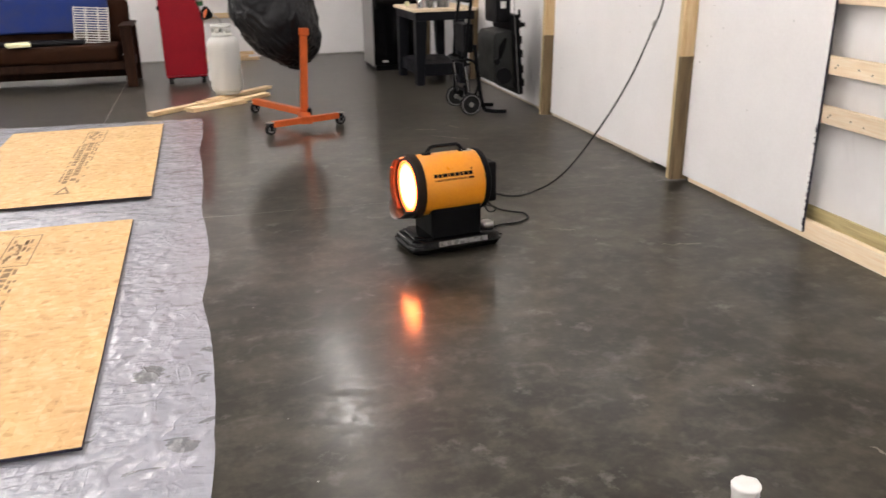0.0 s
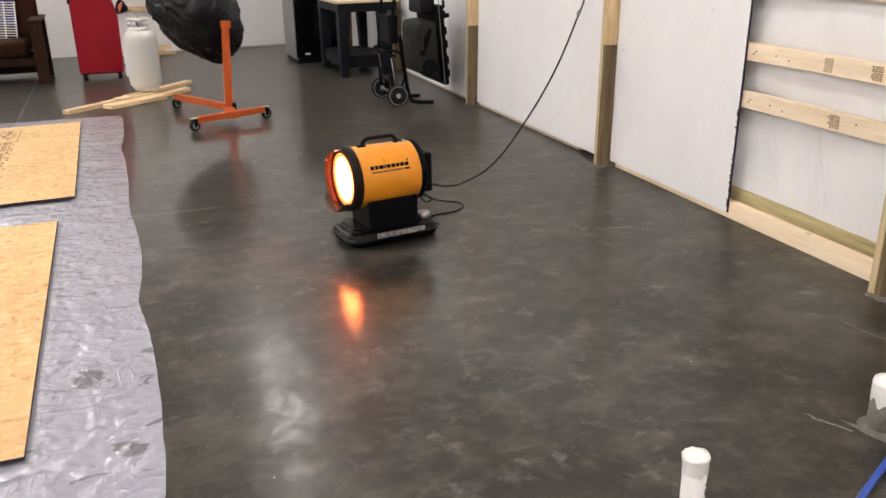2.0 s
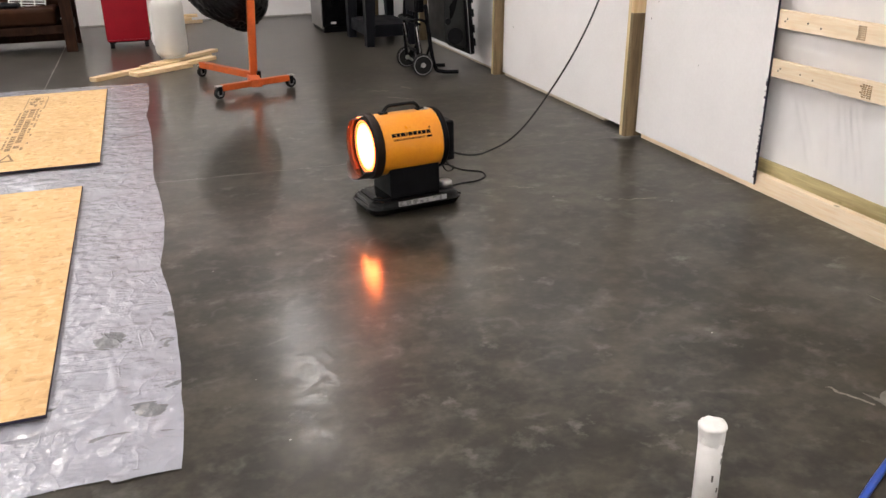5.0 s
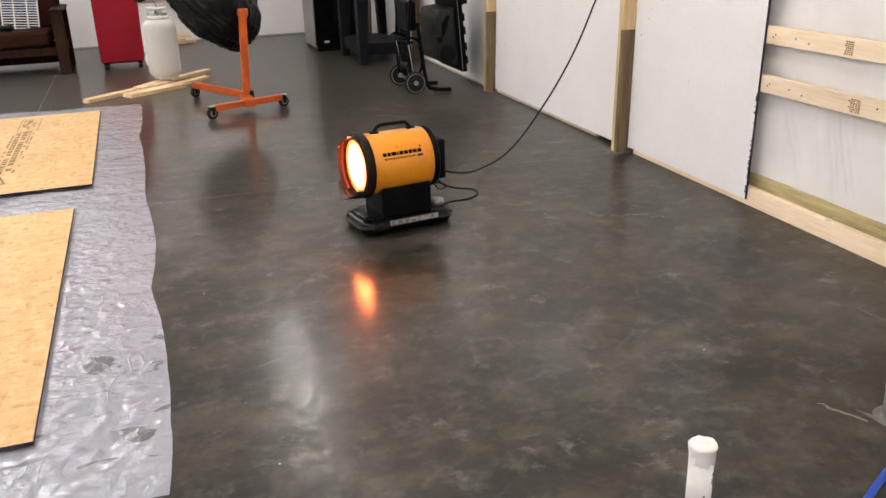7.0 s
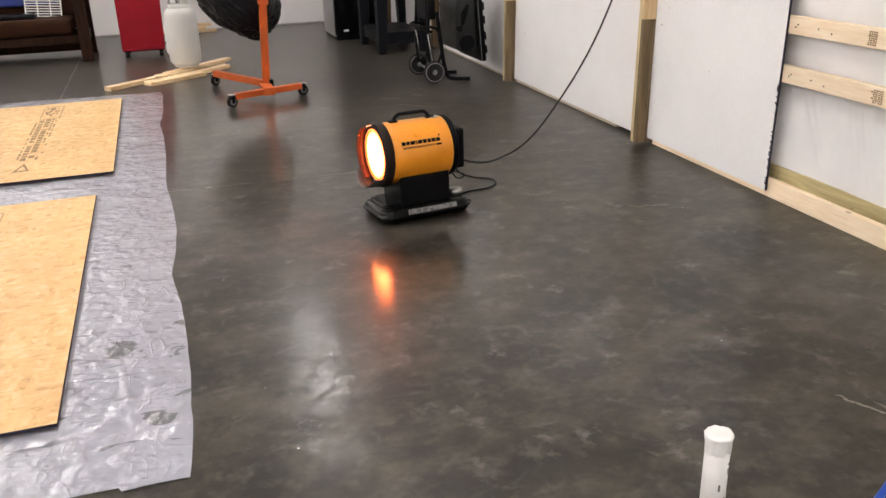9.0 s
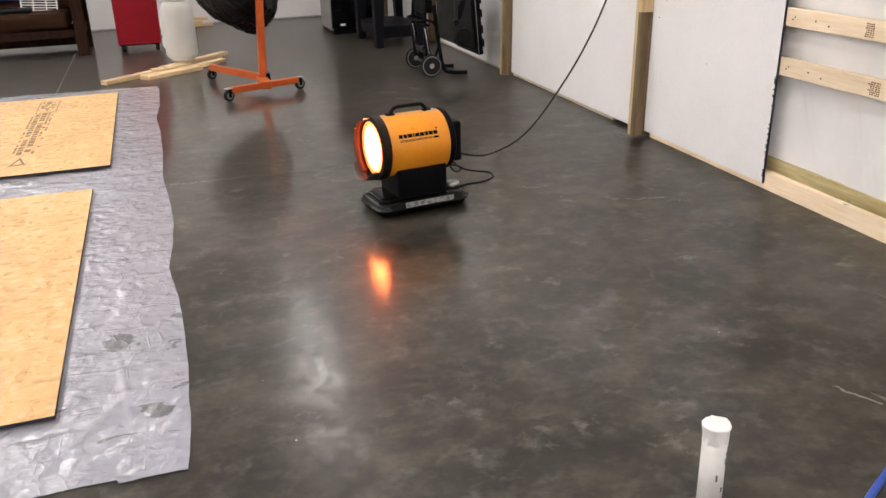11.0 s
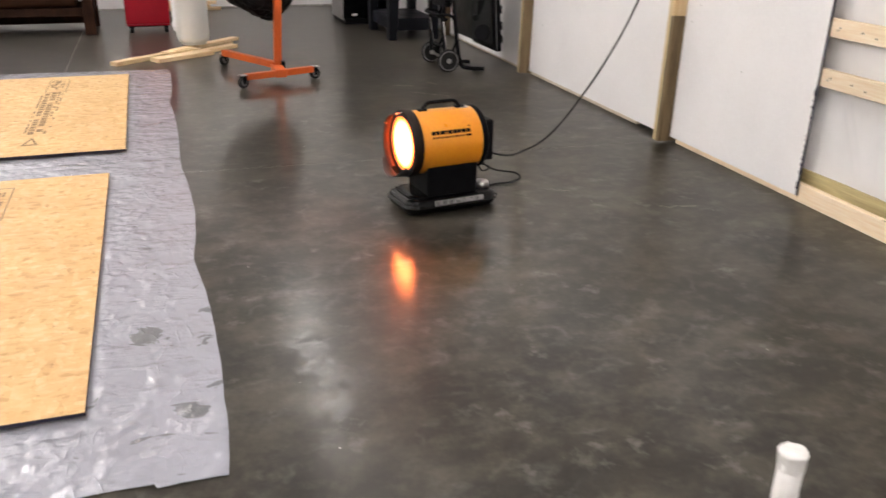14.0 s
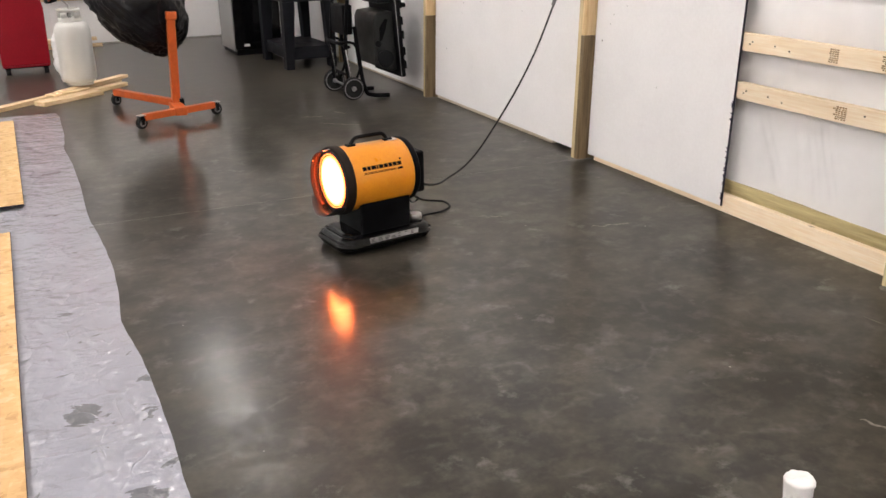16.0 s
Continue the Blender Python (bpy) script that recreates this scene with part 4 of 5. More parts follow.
bag = bmesh.new()
bmesh.ops.create_icosphere(bag, subdivisions=6, radius=1)
for v in bag.verts:
    d = v.co.normalized()
    k = 1 + 0.09 * noise.noise(d * 1.4 + Vector((3, 1, 0))) + 0.05 * noise.noise(d * 3.1)
    flow = d + 0.45 * Vector((noise.noise(d * 1.6), noise.noise(d * 1.6 + Vector((5, 0, 0))), noise.noise(d * 1.6 + Vector((0, 5, 0)))))
    pull = Vector((flow.x * 2.6 + flow.z * 2.2, flow.y * 3.0, flow.z * 1.2 - flow.x * 0.8))
    k += 0.050 * (1 - min(1.0, abs(noise.noise(pull)) * 4)) + 0.022 * (1 - min(1.0, abs(noise.noise(pull * 2.3 + Vector((7, 0, 0)))) * 3.5))
    k += 0.02 * (1 - min(1.0, abs(noise.noise(flow * 4.5 + Vector((0, 9, 0)))) * 5))
    x, y, z = d.x * 0.405 * k, d.y * 0.38 * k, d.z * 0.43 * k
    if x > 0:
        x *= 0.81
    if z < 0:
        low = -z / 0.43
        x += 0.14 * low
        x *= 1 - 0.12 * low * low
    v.co = (x, y, z)
bagged = part("bagged_engine", bag, BAG, smooth=True)
bagged.matrix_basis = pose(0.745, 7.745, 0.905)
tagged(bagged, "engine wrapped in a creased black refuse bag", "covered engine")

# ---- gas bottle and its loose boards ----
def plank(a, b, wide, thick, z, tilt=0.0):
    a, b = Vector((*a, z)), Vector((*b, z + tilt))
    d = b - a
    t = thing("loose_plank", "short pale pine offcut lying on the slab", "plank", Matrix.Translation(a) @ d.to_track_quat("X", "Z").to_matrix().to_4x4(), "loose planks")
    part("plank_body", bx(0, d.length, -wide / 2, wide / 2, 0, thick, 0.003), PINE_X, t)
    return t


plank((-0.475, 8.29), (0.64, 9.30), 0.089, 0.038, 0.0)
plank((-0.12, 8.40), (0.40, 8.76), 0.14, 0.038, 0.0)
plank((0.06, 8.68), (0.71, 9.38), 0.089, 0.030, 0.039)
plank((0.22, 8.70), (0.67, 9.12), 0.089, 0.036, 0.0)
plank((-0.02, 8.62), (0.30, 8.88), 0.12, 0.019, 0.039)

bottle = thing("gas_bottle", "tall white steel gas bottle standing on loose planks", "gas bottle", pose(0.268, 8.93, 0.0785))
tank = part("cylinder", lathe([(0, 0.02), (0.10, 0.02), (0.135, 0.03), (0.152, 0.055), (0.156, 0.085), (0.156, 0.18), (0.156, 0.27), (0.156, 0.38), (0.156, 0.485), (0.150, 0.525), (0.130, 0.556), (0.10, 0.574), (0.05, 0.585), (0, 0.586)], 48), WHITE_TANK, bottle, smooth=True)
part("foot_ring", lathe([(0.112, 0.0), (0.118, 0.0), (0.122, 0.035), (0.116, 0.035)], 40), WHITE_TANK, bottle, smooth=True)
# guard collar with hand holes: arcs of plate and a rolled rim
for a0, a1, z0, z1 in ((20, 340, 0.565, 0.61), (30, 95, 0.61, 0.66), (140, 175, 0.61, 0.66), (220, 255, 0.61, 0.66), (290, 330, 0.61, 0.66), (30, 330, 0.66, 0.69)):
    bm = bmesh.new()
    ring = []
    n = max(4, int((a1 - a0) / 8))
    for k in range(n + 1):
        a = math.radians(a0 + (a1 - a0) * k / n)
        ring.append([bm.verts.new((r * math.cos(a), r * math.sin(a), z)) for r, z in ((0.098, z0), (0.103, z0), (0.103, z1), (0.098, z1))])
    for p, q in zip(ring, ring[1:]):
        for k in range(4):
            bm.faces.new((p[k], p[(k + 1) % 4], q[(k + 1) % 4], q[k]))
    bm.faces.new(ring[0])
    bm.faces.new(ring[-1][::-1])
    part("collar_plate", bm, WHITE_TANK, bottle, smooth=True)
part("valve", rod((0, 0, 0.58), (0, 0, 0.665), 0.02, 0.013, segs=14), STEEL, bottle)
part("valve_knob", rod((-0.05, 0.0, 0.64), (-0.015, 0.0, 0.64), 0.022, segs=14, bevel=0.004), BLACK_PLASTIC, bottle)
topheat = thing("bottle_top_heater", "dish heater head screwed on the gas bottle", "heater", pose(0.268, 8.93, 0.0785))
part("stem", tube([(0.0, 0, 0.665), (-0.005, 0, 0.72), (-0.07, 0, 0.785)], 0.007, 8), STEEL, topheat)
dish = part("dish", lathe([(0.0, -0.03), (0.035, -0.028), (0.05, 0.0), (0.075, 0.035), (0.088, 0.075), (0.083, 0.075), (0.06, 0.03), (0.0, 0.015)], 32, m=pose(-0.105, 0, 0.785, 0, -70, 25) @ Matrix.Scale(0.8, 4)), BLACK_MATT, topheat, "dark dish reflector", True)
part("burner_mesh", lathe([(0.0, 0.066), (0.04, 0.062), (0.064, 0.042), (0.0, 0.036)], 24, m=pose(-0.105, 0, 0.785, 0, -70, 25) @ Matrix.Scale(0.8, 4)), STAND_ORANGE, dish, "orange burner face", True)

# ---- red cabinet ----
red = thing("tool_cabinet", "red steel cabinet on castors with a sloped shoulder", "cabinet", pose(-0.385, 10.32, 0))
part("cabinet_body", prism([(0, 0.10), (0.468, 0.10), (0.485, 0.68), (0.46, 0.80), (0.405, 0.96), (0.395, 1.42), (0, 1.42)], 0.0, 0.5, 0.008), RED_PAINT, red)
part("base_rim", bx(0.004, 0.464, 0.004, 0.496, 0.082, 0.0995, 0.003), RED_PAINT, red)
part("base_frame", bx(0.02, 0.45, 0.02, 0.48, 0.070, 0.0815, 0.002), BLACK_MATT, red)
part("catch", bx(-0.014, 0.012, -0.012, 0.0, 0.84, 0.89, 0.003), BLACK_MATT, red)
for cx, cy in ((0.05, 0.06), (0.42, 0.06), (0.05, 0.44), (0.42, 0.44)):
    w = part("castor", bx(cx - 0.025, cx + 0.025, cy - 0.02, cy + 0.02, 0.058, 0.0695, 0.002), BLACK_MATT, red)
    part("wheel", rod((cx - 0.022, cy, 0.035), (cx + 0.022, cy, 0.035), 0.035, segs=20, bevel=0.004), RUBBER, w)
bottle2 = thing("spray_bottle", "green and white bottle hung beside the red cabinet", "bottle", pose(0.075, 10.44, 0.87))
part("bottle_body", lathe([(0, 0), (0.035, 0), (0.04, 0.02), (0.04, 0.14), (0.02, 0.18), (0.015, 0.22), (0, 0.22)], 24), GREEN_PLASTIC, bottle2, smooth=True)
part("bottle_label", lathe([(0.0405, 0.05), (0.041, 0.05), (0.041, 0.11), (0.0405, 0.11)], 24), WHITE_PVC, bottle2, smooth=True)
part("bracket", bx(-0.06, -0.035, -0.01, 0.01, 0.0, 0.05, 0.002), STEEL, bottle2)

# ---- futon ----
futon = thing("futon_sofa", "brown futon sofa with stained wooden arms", "sofa", pose(-0.70, 10.33, 0))
part("front_post", bx(-0.12, 0.0, 0.0, 0.07, 0, 0.664, 0.006), BROWN_WOOD, futon)
part("back_post", bx(-0.135, 0.0, 0.72, 0.79, 0, 0.664, 0.006), BROWN_WOOD, futon)
part("arm", bx(-0.132, 0.012, -0.02, 0.82, 0.665, 0.693, 0.010), BROWN_WOOD, futon)
part("side_rail", bx(-0.10, -0.03, 0.07, 0.72, 0.20, 0.30, 0.006), BROWN_WOOD, futon)
for k in range(3):
    part("side_slat", bx(-0.085, -0.055, 0.16 + k * 0.19, 0.24 + k * 0.19, 0.30, 0.664, 0.004), BROWN_WOOD, futon)
part("front_rail", bx(-2.2, -0.121, 0.10, 0.135, 0.195, 0.285, 0.006), BROWN_WOOD, futon)
# unseen low rail, added to block the far wall's reflection beneath the seat
part("back_rail", bx(-2.22, -0.136, 0.735, 0.775, 0.04, 0.285, 0.006), BROWN_WOOD, futon)
part("front_post", bx(-2.36, -2.205, 0.0, 0.07, 0, 0.72, 0.006), BROWN_WOOD, futon)
part("arm", bx(-2.42, -2.195, -0.03, 0.84, 0.722, 0.757, 0.010), BROWN_WOOD, futon)
part("back_post", bx(-2.36, -2.225, 0.72, 0.79, 0, 0.70, 0.006), BROWN_WOOD, futon)


def cushion(x0, x1, y0, y1, z0, z1, r, seed, lean=0.0):
    one = bx(x0, x1, y0, y1, z0, z1, r, segs=4)
    bmesh.ops.subdivide_edges(one, edges=[e for e in one.edges if e.calc_length() > 0.2], cuts=10, use_grid_fill=True)
    for v in one.verts:
        n = noise.noise(v.co * 4 + Vector((seed, 0, 0)))
        v.co += v.normal * 0.012 * n if v.normal.length else Vector()
        v.co.y += lean * (v.co.z - z0)
    return one


part("seat_mattress", cushion(-2.19, -0.17, 0.06, 0.72, 0.29, 0.475, 0.05, 1), BROWN_CLOTH, futon, "brown padded seat", True)
part("back_mattress", cushion(-2.19, -0.05, 0.52, 0.70, 0.45, 0.965, 0.07, 5, 0.16), BROWN_CLOTH, futon, "brown padded back", True)
blue = part("blue_blanket", cushion(-2.15, -0.27, 0.455, 0.545, 0.60, 0.99, 0.03, 9, 0.16), BLUE_CLOTH, smooth=True)
blue.matrix_basis = pose(-0.70, 10.33, 0)
tagged(blue, "royal blue blanket hung over the futon back", "blanket")
dark = part("dark_cover", cushion(-1.7, -0.55, 0.22, 0.52, 0.47, 0.525, 0.025, 14), BLACK_PLASTIC, smooth=True)
dark.matrix_basis = pose(-0.70, 10.33, 0)
tagged(dark, "dark folded cover lying on the futon seat", "cover")
paper = thing("paper_pad", "pale yellow and white paper lying on the seat", "paper", pose(-1.92, 10.43, 0.50, 4, 0, 20))
part("pad_body", bx(-0.12, 0.12, -0.09, 0.09, 0, 0.03, 0.004), YELLOW_PAPER, paper)
rack = thing("wire_rack", "white slatted rack leaning on the blue blanket", "rack", pose(-1.175, 10.71, 0.475, -13, 4, 2))
for k in range(15):
    z = 0.006 + k * 0.0282
    part("slat", bx(-0.18, 0.19, -0.004, 0.004, z, z + 0.010, 0.001), WHITE_PVC, rack)
for xx in (-0.185, -0.06, 0.075, 0.185):
    part("upright_bar", bx(xx - 0.007, xx + 0.007, -0.007, 0.006, 0.0, 0.415, 0.002), WHITE_PVC, rack)

# ---- bench, black cabinet ----
bench = thing("workbench", "black moulded workbench with a pale wooden top", "workbench", pose(2.33, 9.15, 0))
part("top", bx(-0.03, 0.69, -0.03, 1.02, 0.795, 0.825, 0.004), PINE_Y, bench, "pale worn wooden top")
part("apron", bx(0.0, 0.67, 0.0, 1.0, 0.70, 0.794, 0.01), BENCH_PLASTIC, bench)
for lx, ly in ((0.0, 0.0), (0.45, 0.0), (0.0, 0.86), (0.45, 0.86)):
    part("leg", prism([(0.0, 0.0), (0.085, 0.0), (0.13, 0.70), (0.0, 0.70)] if lx == 0 else [(0.04, 0.0), (0.11, 0.0), (0.11, 0.70), (0.0, 0.70)], ly, ly + 0.13, 0.008, m=pose(lx, 0, 0)), BENCH_PLASTIC, bench)
part("shelf", bx(0.03, 0.55, 0.03, 0.97, 0.10, 0.23, 0.012), BENCH_PLASTIC, bench, "deep black lower shelf")
for k, (jx, jy, jr, jh, mt) in enumerate(((0.08, 0.12, 0.035, 0.10, CHROME), (0.16, 0.3, 0.045, 0.13, STEEL), (0.24, 0.10, 0.03, 0.07, CHROME), (0.34, 0.35, 0.05, 0.16, LABEL_GREY), (0.05, 0.62, 0.03, 0.05, YELLOW_PAPER))):
    j = part("bench_jar", lathe([(0, 0), (jr, 0), (jr, jh * 0.75), (jr * 0.7, jh * 0.9), (jr * 0.7, jh), (0, jh)], 20), mt, smooth=False)
    j.matrix_basis = pose(2.33 + jx, 9.15 + jy, 0.826)
    tagged(j, "small shiny metal can on the workbench", "can", "cans on the bench")
bin_walls = thing("clear_bin", "clear plastic bin standing on the workbench", "bin", pose(2.52, 9.34, 0.826))
for x0, x1, y0, y1, z0, z1 in ((0, 0.24, 0, 0.004, 0.004, 0.17), (0, 0.24, 0.296, 0.30, 0.004, 0.17), (0, 0.004, 0.004, 0.296, 0.004, 0.17), (0.236, 0.24, 0.004, 0.296, 0.004, 0.17), (0, 0.24, 0, 0.30, 0, 0.004)):
    part("bin_wall", bx(x0, x1, y0, y1, z0, z1), CLEAR_PLASTIC, bin_walls)
safe = thing("black_cabinet", "grey steel refrigerator with a gloss black door", "refrigerator", pose(2.115, 10.5, 0))
part("cabinet_body", bx(0.0, 0.56, 0.055, 0.76, 0.045, 1.5, 0.015, segs=3), paint("grey_steel_side", (0.17, 0.165, 0.16), 0.32, spread=0.1, scale=3, sheen=0.5), safe, "silver grey side")
door = part("door", bx(0.0, 0.56, 0.0, 0.05, 0.075, 1.5, 0.012, segs=3), BLACK_GLOSS, safe, "gloss black door")
part("door_handle", bx(0.02, 0.045, -0.03, -0.001, 0.75, 1.25, 0.008), BLACK_MATT, door)
part("plinth", bx(0.02, 0.54, 0.06, 0.73, 0.0, 0.044), BLACK_MATT, safe)
part("kick_grille", bx(0.02, 0.54, 0.03, 0.054, 0.008, 0.07, 0.004), BLACK_MATT, safe)
part("badge", bx(0.10, 0.165, -0.004, 0.0005, 0.108, 0.134, 0.001), WHITE_PVC, door, "small pale badge")

# ---- folded table saw on its wheeled stand ----
saw = thing("table_saw", "folded table saw upright on a wheeled black stand", "table saw", pose(2.375, 7.53, 0))
for wy in (-0.25, 0.25):
    w = part("wheel", rod((0, wy - 0.02, 0.1), (0, wy + 0.02, 0.1), 0.1, segs=36, bevel=0.012), RUBBER, saw, "black rubber tyre with a pale rim")
    part("rim", lathe([(0.078, -0.021), (0.082, -0.0225), (0.087, -0.021), (0.087, 0.021), (0.082, 0.0225), (0.078, 0.021)], 36, m=pose(0, wy, 0.1, 90)), LABEL_GREY, w, smooth=True)
    part("hub", rod((0, wy - 0.026, 0.1), (0, wy + 0.026, 0.1), 0.022, segs=16), STEEL, w)
    for k in range(5):
        a = 2 * math.pi * k / 5
        part("spoke", bx(0.02, 0.07, -0.012, 0.012, -0.007, 0.007, m=pose(0, wy, 0.1) @ Matrix.Rotation(a, 4, "Y")), BLACK_MATT, w)
part("axle", rod((0, -0.25, 0.1), (0, 0.25, 0.1), 0.011, segs=12), STEEL, saw)
for sy in (-0.19, 0.19):
    part("stand_tube", tube([(-0.02, sy, 0.13), (-0.03, sy, 0.45), (0.0, sy, 0.80), (0.05, sy, 1.15)], 0.016, 10), BLACK_MATT, saw, smooth=True)
    part("stand_leg", tube([(0.06, sy, 0.62), (0.09, sy, 0.32), (0.13, sy - 0.02, 0.07), (0.19, sy - 0.05, 0.026), (0.33, sy - 0.10, 0.021)], 0.018, 10), BLACK_MATT, saw, smooth=True)
    part("brace", tube([(-0.03, sy, 0.50), (0.06, sy, 0.46), (0.10, sy, 0.30), (0.04, sy, 0.12)], 0.012, 8), BLACK_MATT, saw, smooth=True)
    part("link_bar", bx(-0.006, 0.006, sy - 0.03, sy - 0.022, 0.16, 0.44, 0.002, m=pose(0.02, 0, 0, 0, -8, 0)), CHROME, saw)
part("handle_bar", tube([(-0.02, -0.21, 0.50), (-0.07, -0.2, 0.49), (-0.09, -0.1, 0.49), (-0.09, 0.1, 0.49), (-0.07, 0.2, 0.49), (-0.02, 0.21, 0.50)], 0.014, 10), BLACK_MATT, saw, smooth=True)
for z in (0.2, 0.45, 0.72, 1.0):
    part("cross_tube", rod((0.0, -0.19, z), (0.0, 0.19, z), 0.013, segs=12), BLACK_MATT, saw)
part("stand_plate", bx(-0.03, 0.06, -0.15, 0.15, 0.55, 0.80, 0.01), BLACK_MATT, saw)
housing = part("saw_housing", prism([(0.225, 0.28), (0.38, 0.22), (0.432, 0.22), (0.40, 0.74), (0.24, 0.725), (0.22, 0.66)], -0.25, 0.25, 0.02), GREY_PLASTIC, saw, "dark grey moulded saw body")
part("housing_recess", prism([(0.265, 0.60), (0.32, 0.68), (0.345, 0.67), (0.32, 0.57), (0.29, 0.50), (0.265, 0.48)], -0.2535, -0.249), BLACK_MATT, housing, "dark moulded grip slot")
part("hand_wheel", rod((0.31, -0.285, 0.34), (0.31, -0.25, 0.34), 0.075, segs=28, bevel=0.008), BLACK_PLASTIC, housing)
part("tilt_knob", rod((0.24, -0.285, 0.47), (0.24, -0.25, 0.47), 0.03, segs=18, bevel=0.005), BLACK_PLASTIC, housing)
TILT = pose(0.44, 0, 0.17, 0, -4, 0) @ pose(-0.44, 0, -0.17)
table = part("saw_table", bx(0.437, 0.487, -0.31, 0.31, 0.17, 0.88, 0.008, m=TILT), BLACK_MATT, saw, "black cast table plate")
for z in (0.24, 0.36, 0.50, 0.62, 0.76, 0.85):
    part("fence_lug", bx(0.4875, 0.500, -0.315, -0.27, z, z + 0.07, 0.004, m=TILT), BLACK_MATT, table)
part("fence_rail", bx(0.438, 0.443, -0.318, -0.312, 0.18, 1.05, 0.001, m=TILT), LABEL_GREY, table, "bright fence rail")
part("rail_knob", rod((0.456, -0.3, 0.79), (0.492, -0.3, 0.79), 0.02, segs=14, bevel=0.004), BLACK_PLASTIC, table)
part("upper_motor", bx(0.265, 0.40, -0.20, 0.16, 0.802, 1.12, 0.02), BLACK_PLASTIC, saw)
part("motor_tag", bx(0.30, 0.35, -0.2035, -0.199, 0.93, 0.99, 0.001), WHITE_PVC, saw, "white printed tag")

# ---- lumber and unfinished box by the far wall ----
for k, (x0, x1, y, z) in enumerate(((-0.1, 0.80, 12.42, 0.0), (0.0, 0.66, 12.40, 0.040), (0.05, 0.74, 12.43, 0.080))):
    s = thing("stacked_stud", "pale pine stud stacked by the far wall", "plank", pose(x0, y, z), "stacked studs")
    part("stud_body", bx(0, x1 - x0, -0.045, 0.045, 0, 0.038, 0.003), PINE_X, s)
for x0, x1, z0, z1 in ((-0.10, 0.98, 0.575, 0.645), (-0.12, 0.98, 0.875, 0.91)):
    t = thing("wall_batten", "raw pine batten fixed along the far wall", "batten", pose(x0, 12.57, z0), "wall battens")
    part("batten_body", bx(0, x1 - x0, 0, 0.038, 0, z1 - z0, 0.003), PINE_X, t)
sack = bmesh.new()
bmesh.ops.create_icosphere(sack, subdivisions=5, radius=1)
for v in sack.verts:
    d = v.co.normalized()
    k = 1 + 0.22 * noise.noise(d * 2.2) + 0.12 * (1 - min(1.0, abs(noise.noise(d * 4.0 + Vector((2, 0, 0)))) * 4))
    v.co = (d.x * 0.155 * k, d.y * 0.13 * k, max(-0.26, d.z * 0.30 * k))
sack = part("plastic_sack", sack, WALL_FILM, smooth=True)
sack.matrix_basis = pose(0.262, 9.60, 0.263)
tagged(sack, "crumpled milky plastic sack behind the gas bottle", "plastic sack")

# ---- pipes through the slab ----
stub = thing("drain_stub", "white plastic pipe stub with a torn taped top", "pipe", pose(1.224, 1.352, 0))
part("pipe", lathe([(0, 0), (0.0305, 0), (0.0302, 0.10), (0.030, 0.225), (0.0, 0.226)], 36), WHITE_PVC, stub, smooth=True)
cap = bmesh.new()
rings = []
SEG = 48
for k, (r, z) in enumerate(((0.0308, 0.205), (0.0314, 0.220), (0.0318, 0.240), (0.0350, 0.249), (0.032, 0.2545), (0.018, 0.2535), (0.0, 0.253))):
    ring = []
    for i in range(SEG):
        a = 2 * math.pi * i / SEG
        n = noise.noise(Vector((math.cos(a) * 2.2, math.sin(a) * 2.2, k * 0.7)))
        drop = 0.012 * max(0.0, noise.noise(Vector((math.cos(a) * 3, math.sin(a) * 3, 4)))) if k < 2 else 0
        ring.append(cap.verts.new(((r + 0.0035 * n * (r > 0.02)) * math.cos(a), (r + 0.0035 * n * (r > 0.02)) * math.sin(a), z - drop + 0.0015 * n)))
    rings.append(ring)
for a, b in zip(rings, rings[1:]):
    for i in range(SEG):
        cap.faces.new((a[i], a[(i + 1) % SEG], b[(i + 1) % SEG], b[i]))
part("taped_cap", cap, TAPE, stub, "torn white tape over the mouth", True)
bm = None
rng = random.Random(5)
for k in range(5):
    a, z = math.radians(rng.uniform(255, 330)), rng.uniform(0.03, 0.19)
    bm = bx(0.0298, 0.0308, -0.0025, 0.0025, z, z + rng.uniform(0.006, 0.02), bm=bm, m=Matrix.Rotation(a, 4, "Z"))
part("scuff_marks", bm, MORTAR, stub, "grey cement scuffs")
part("cement_collar", lathe([(0.03, 0.006), (0.038, 0.004), (0.05, 0.001), (0.054, -0.001), (0.03, -0.001)], 24), MORTAR, stub, smooth=True)
stub2 = thing("drain_stub", "wide white pipe stub, cement-smeared at its foot", "pipe", pose(2.092, 1.553, 0))
part("pipe", lathe([(0, 0), (0.052, 0), (0.0515, 0.10), (0.0515, 0.14)], 40), paint("cement_smeared_pipe", (0.25, 0.235, 0.21), 0.7, spread=0.3, scale=25, bump=0.3), stub2, "cement-grey lower half", True)
up = bmesh.new()
rings = []
for k, (r, z) in enumerate(((0.0525, 0.095), (0.0532, 0.12), (0.0532, 0.156), (0.051, 0.165), (0.03, 0.167), (0.0, 0.167))):
    ring = []
    for i in range(40):
        a = 2 * math.pi * i / 40
        n = noise.noise(Vector((math.cos(a) * 2.5, math.sin(a) * 2.5, 1)))
        ring.append(up.verts.new((r * math.cos(a), r * math.sin(a), z + (0.03 * n if k == 0 else 0.0))))
    rings.append(ring)
for a, b in zip(rings, rings[1:]):
    for i in range(40):
        up.faces.new((a[i], a[(i + 1) % 40], b[(i + 1) % 40], b[i]))
part("taped_cap", up, TAPE, stub2, "white tape wrapped over the top", True)
part("cement_collar", lathe([(0.051, 0.010), (0.060, 0.006), (0.073, 0.0015), (0.078, -0.001), (0.051, -0.001)], 28), MORTAR, stub2, smooth=True)


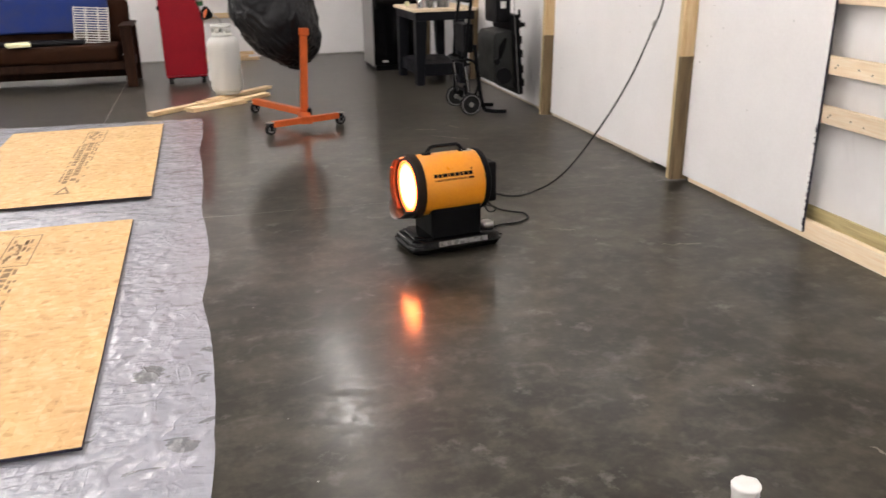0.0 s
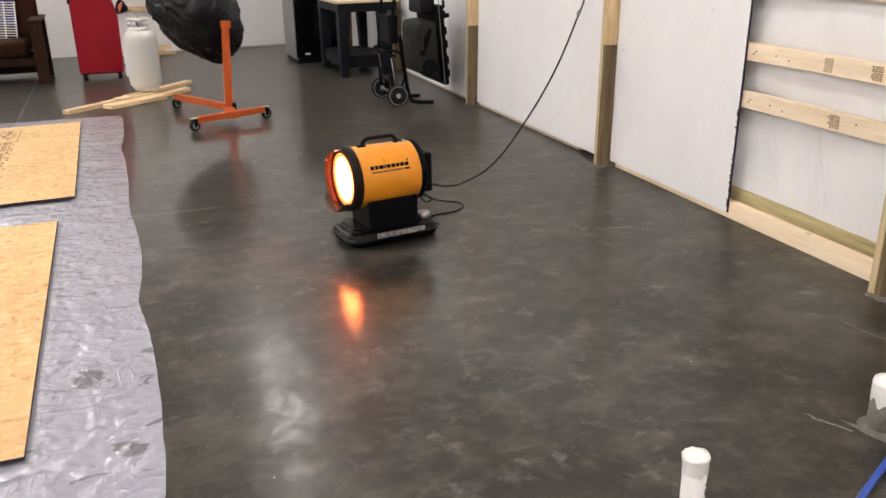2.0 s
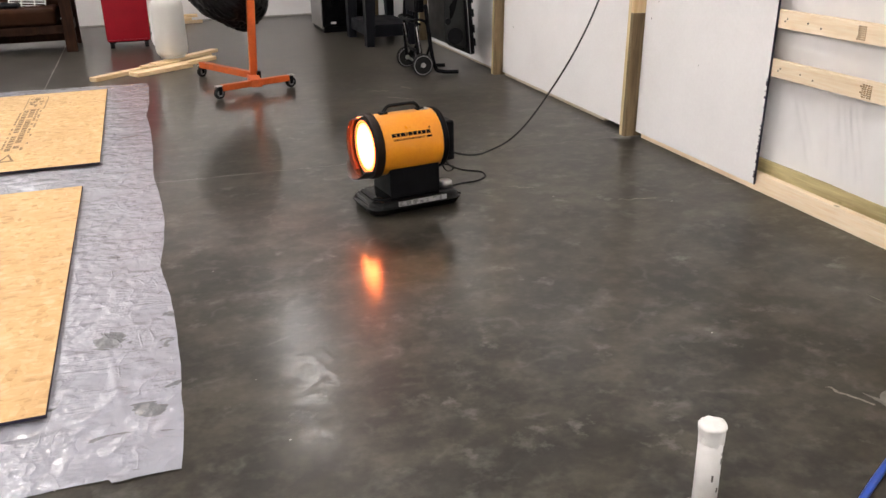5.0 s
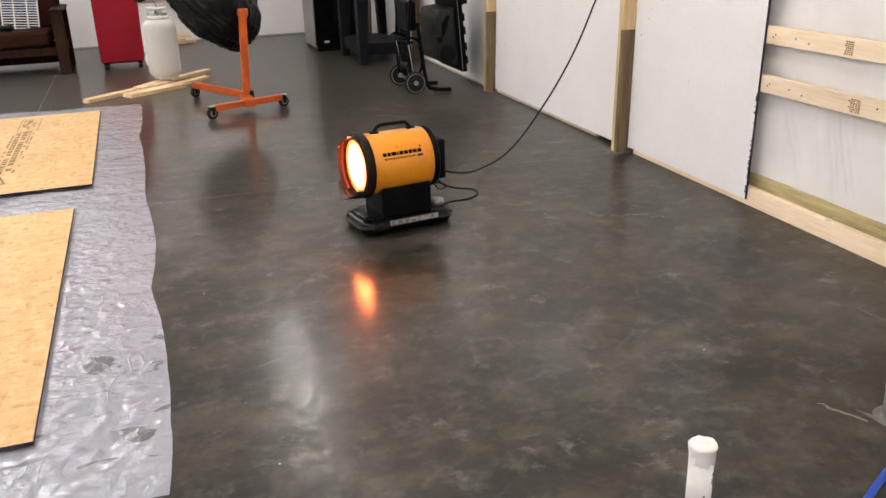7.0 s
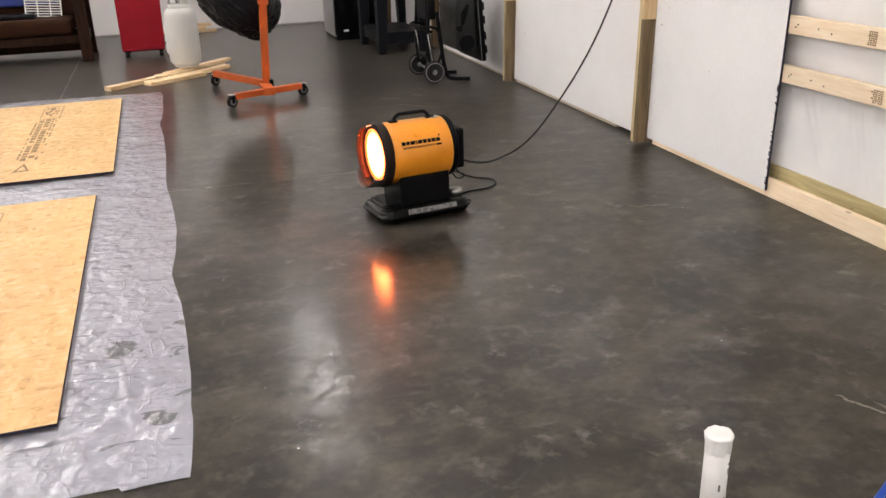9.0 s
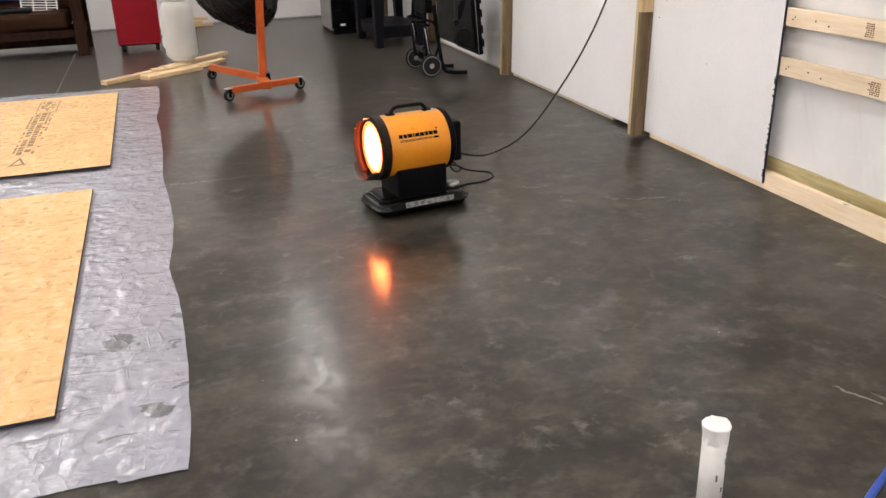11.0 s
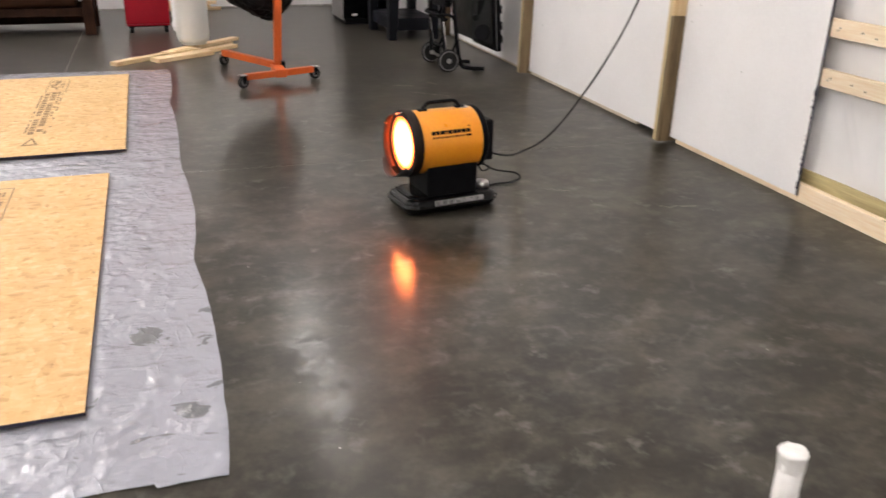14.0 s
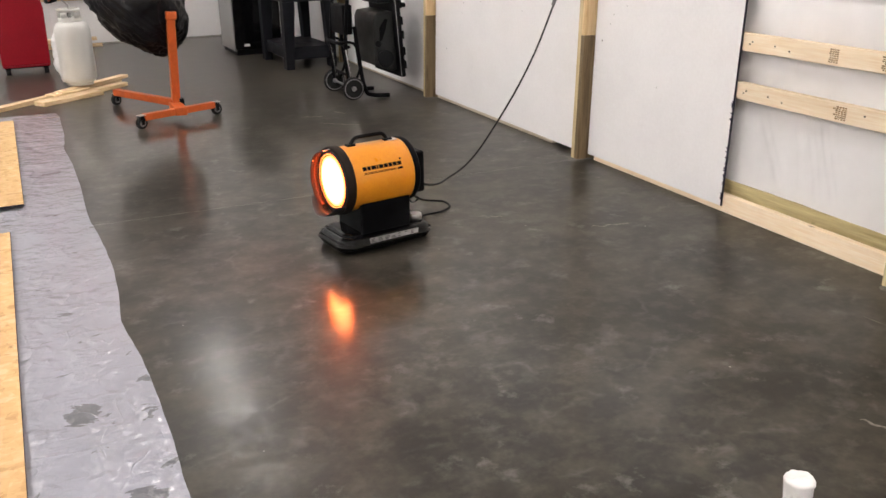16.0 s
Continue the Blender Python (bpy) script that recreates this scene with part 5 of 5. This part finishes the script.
# pale dried cement marks left on the slab: two ends, half width, seed
SCUFFS = (
    ((1.924, 1.711), (1.991, 1.576), 0.013, 12),
    ((1.739, 6.824), (1.91, 6.765), 0.030, 14), ((1.806, 6.541), (2.061, 6.322), 0.018, 15), ((2.051, 6.908), (2.107, 6.773), 0.028, 16),
    ((1.811, 3.977), (1.926, 3.905), 0.010, 17), ((2.245, 3.554), (2.443, 3.509), 0.012, 18),
)


def smear(name, a, b, wide, seed, rise=0.0025):
    a, b = Vector((*a, 0)), Vector((*b, 0))
    d = (b - a).normalized()
    s = Vector((-d.y, d.x, 0))
    bm = bmesh.new()
    rows = []
    n = 28
    for k in range(n + 1):
        t = k / n
        p = a.lerp(b, t) + s * (0.008 if rise > 0.002 else 0.022) * noise.noise(Vector((t * 5, seed, 0)))
        w = wide * (0.5 + 0.7 * abs(noise.noise(Vector((t * 7, seed, 3))))) * min(1, 8 * t + 0.1)
        rows.append([bm.verts.new(p - s * w + Vector((0, 0, -0.0005))), bm.verts.new(p + Vector((0, 0, rise))), bm.verts.new(p + s * w + Vector((0, 0, -0.0005)))])
    for p, q in zip(rows, rows[1:]):
        for k in range(2):
            bm.faces.new((p[k], p[k + 1], q[k + 1], q[k]))
    ob = part(name, bm, SCUFF if rise < 0.002 else MORTAR, None, smooth=True)
    return tagged(ob, "thin pale cement ridge trowelled on the slab", "cement ridge", kind="structure")


smear("cement_ridge", (2.005, 1.64), (2.10, 1.25), 0.020, 1)
smear("cement_ridge", (2.555, 2.20), (2.66, 1.45), 0.008, 2)
for a, b, wide, seed in SCUFFS:
    smear("cement_scuff", a, b, wide, seed, 0.0009)
hose = thing("blue_pipe", "bright blue flexible water pipe on the slab", "pipe")
part("pipe_run", tube([(1.10, 0.76, 0.011), (1.33, 1.01, 0.011), (1.55, 1.190, 0.011), (1.73, 1.297, 0.012), (1.91, 1.382, 0.025), (2.06, 1.440, 0.055), (2.3, 1.50, 0.12), (2.6, 1.54, 0.2)], 0.0105, 14), BLUE_PIPE, hose, smooth=True)
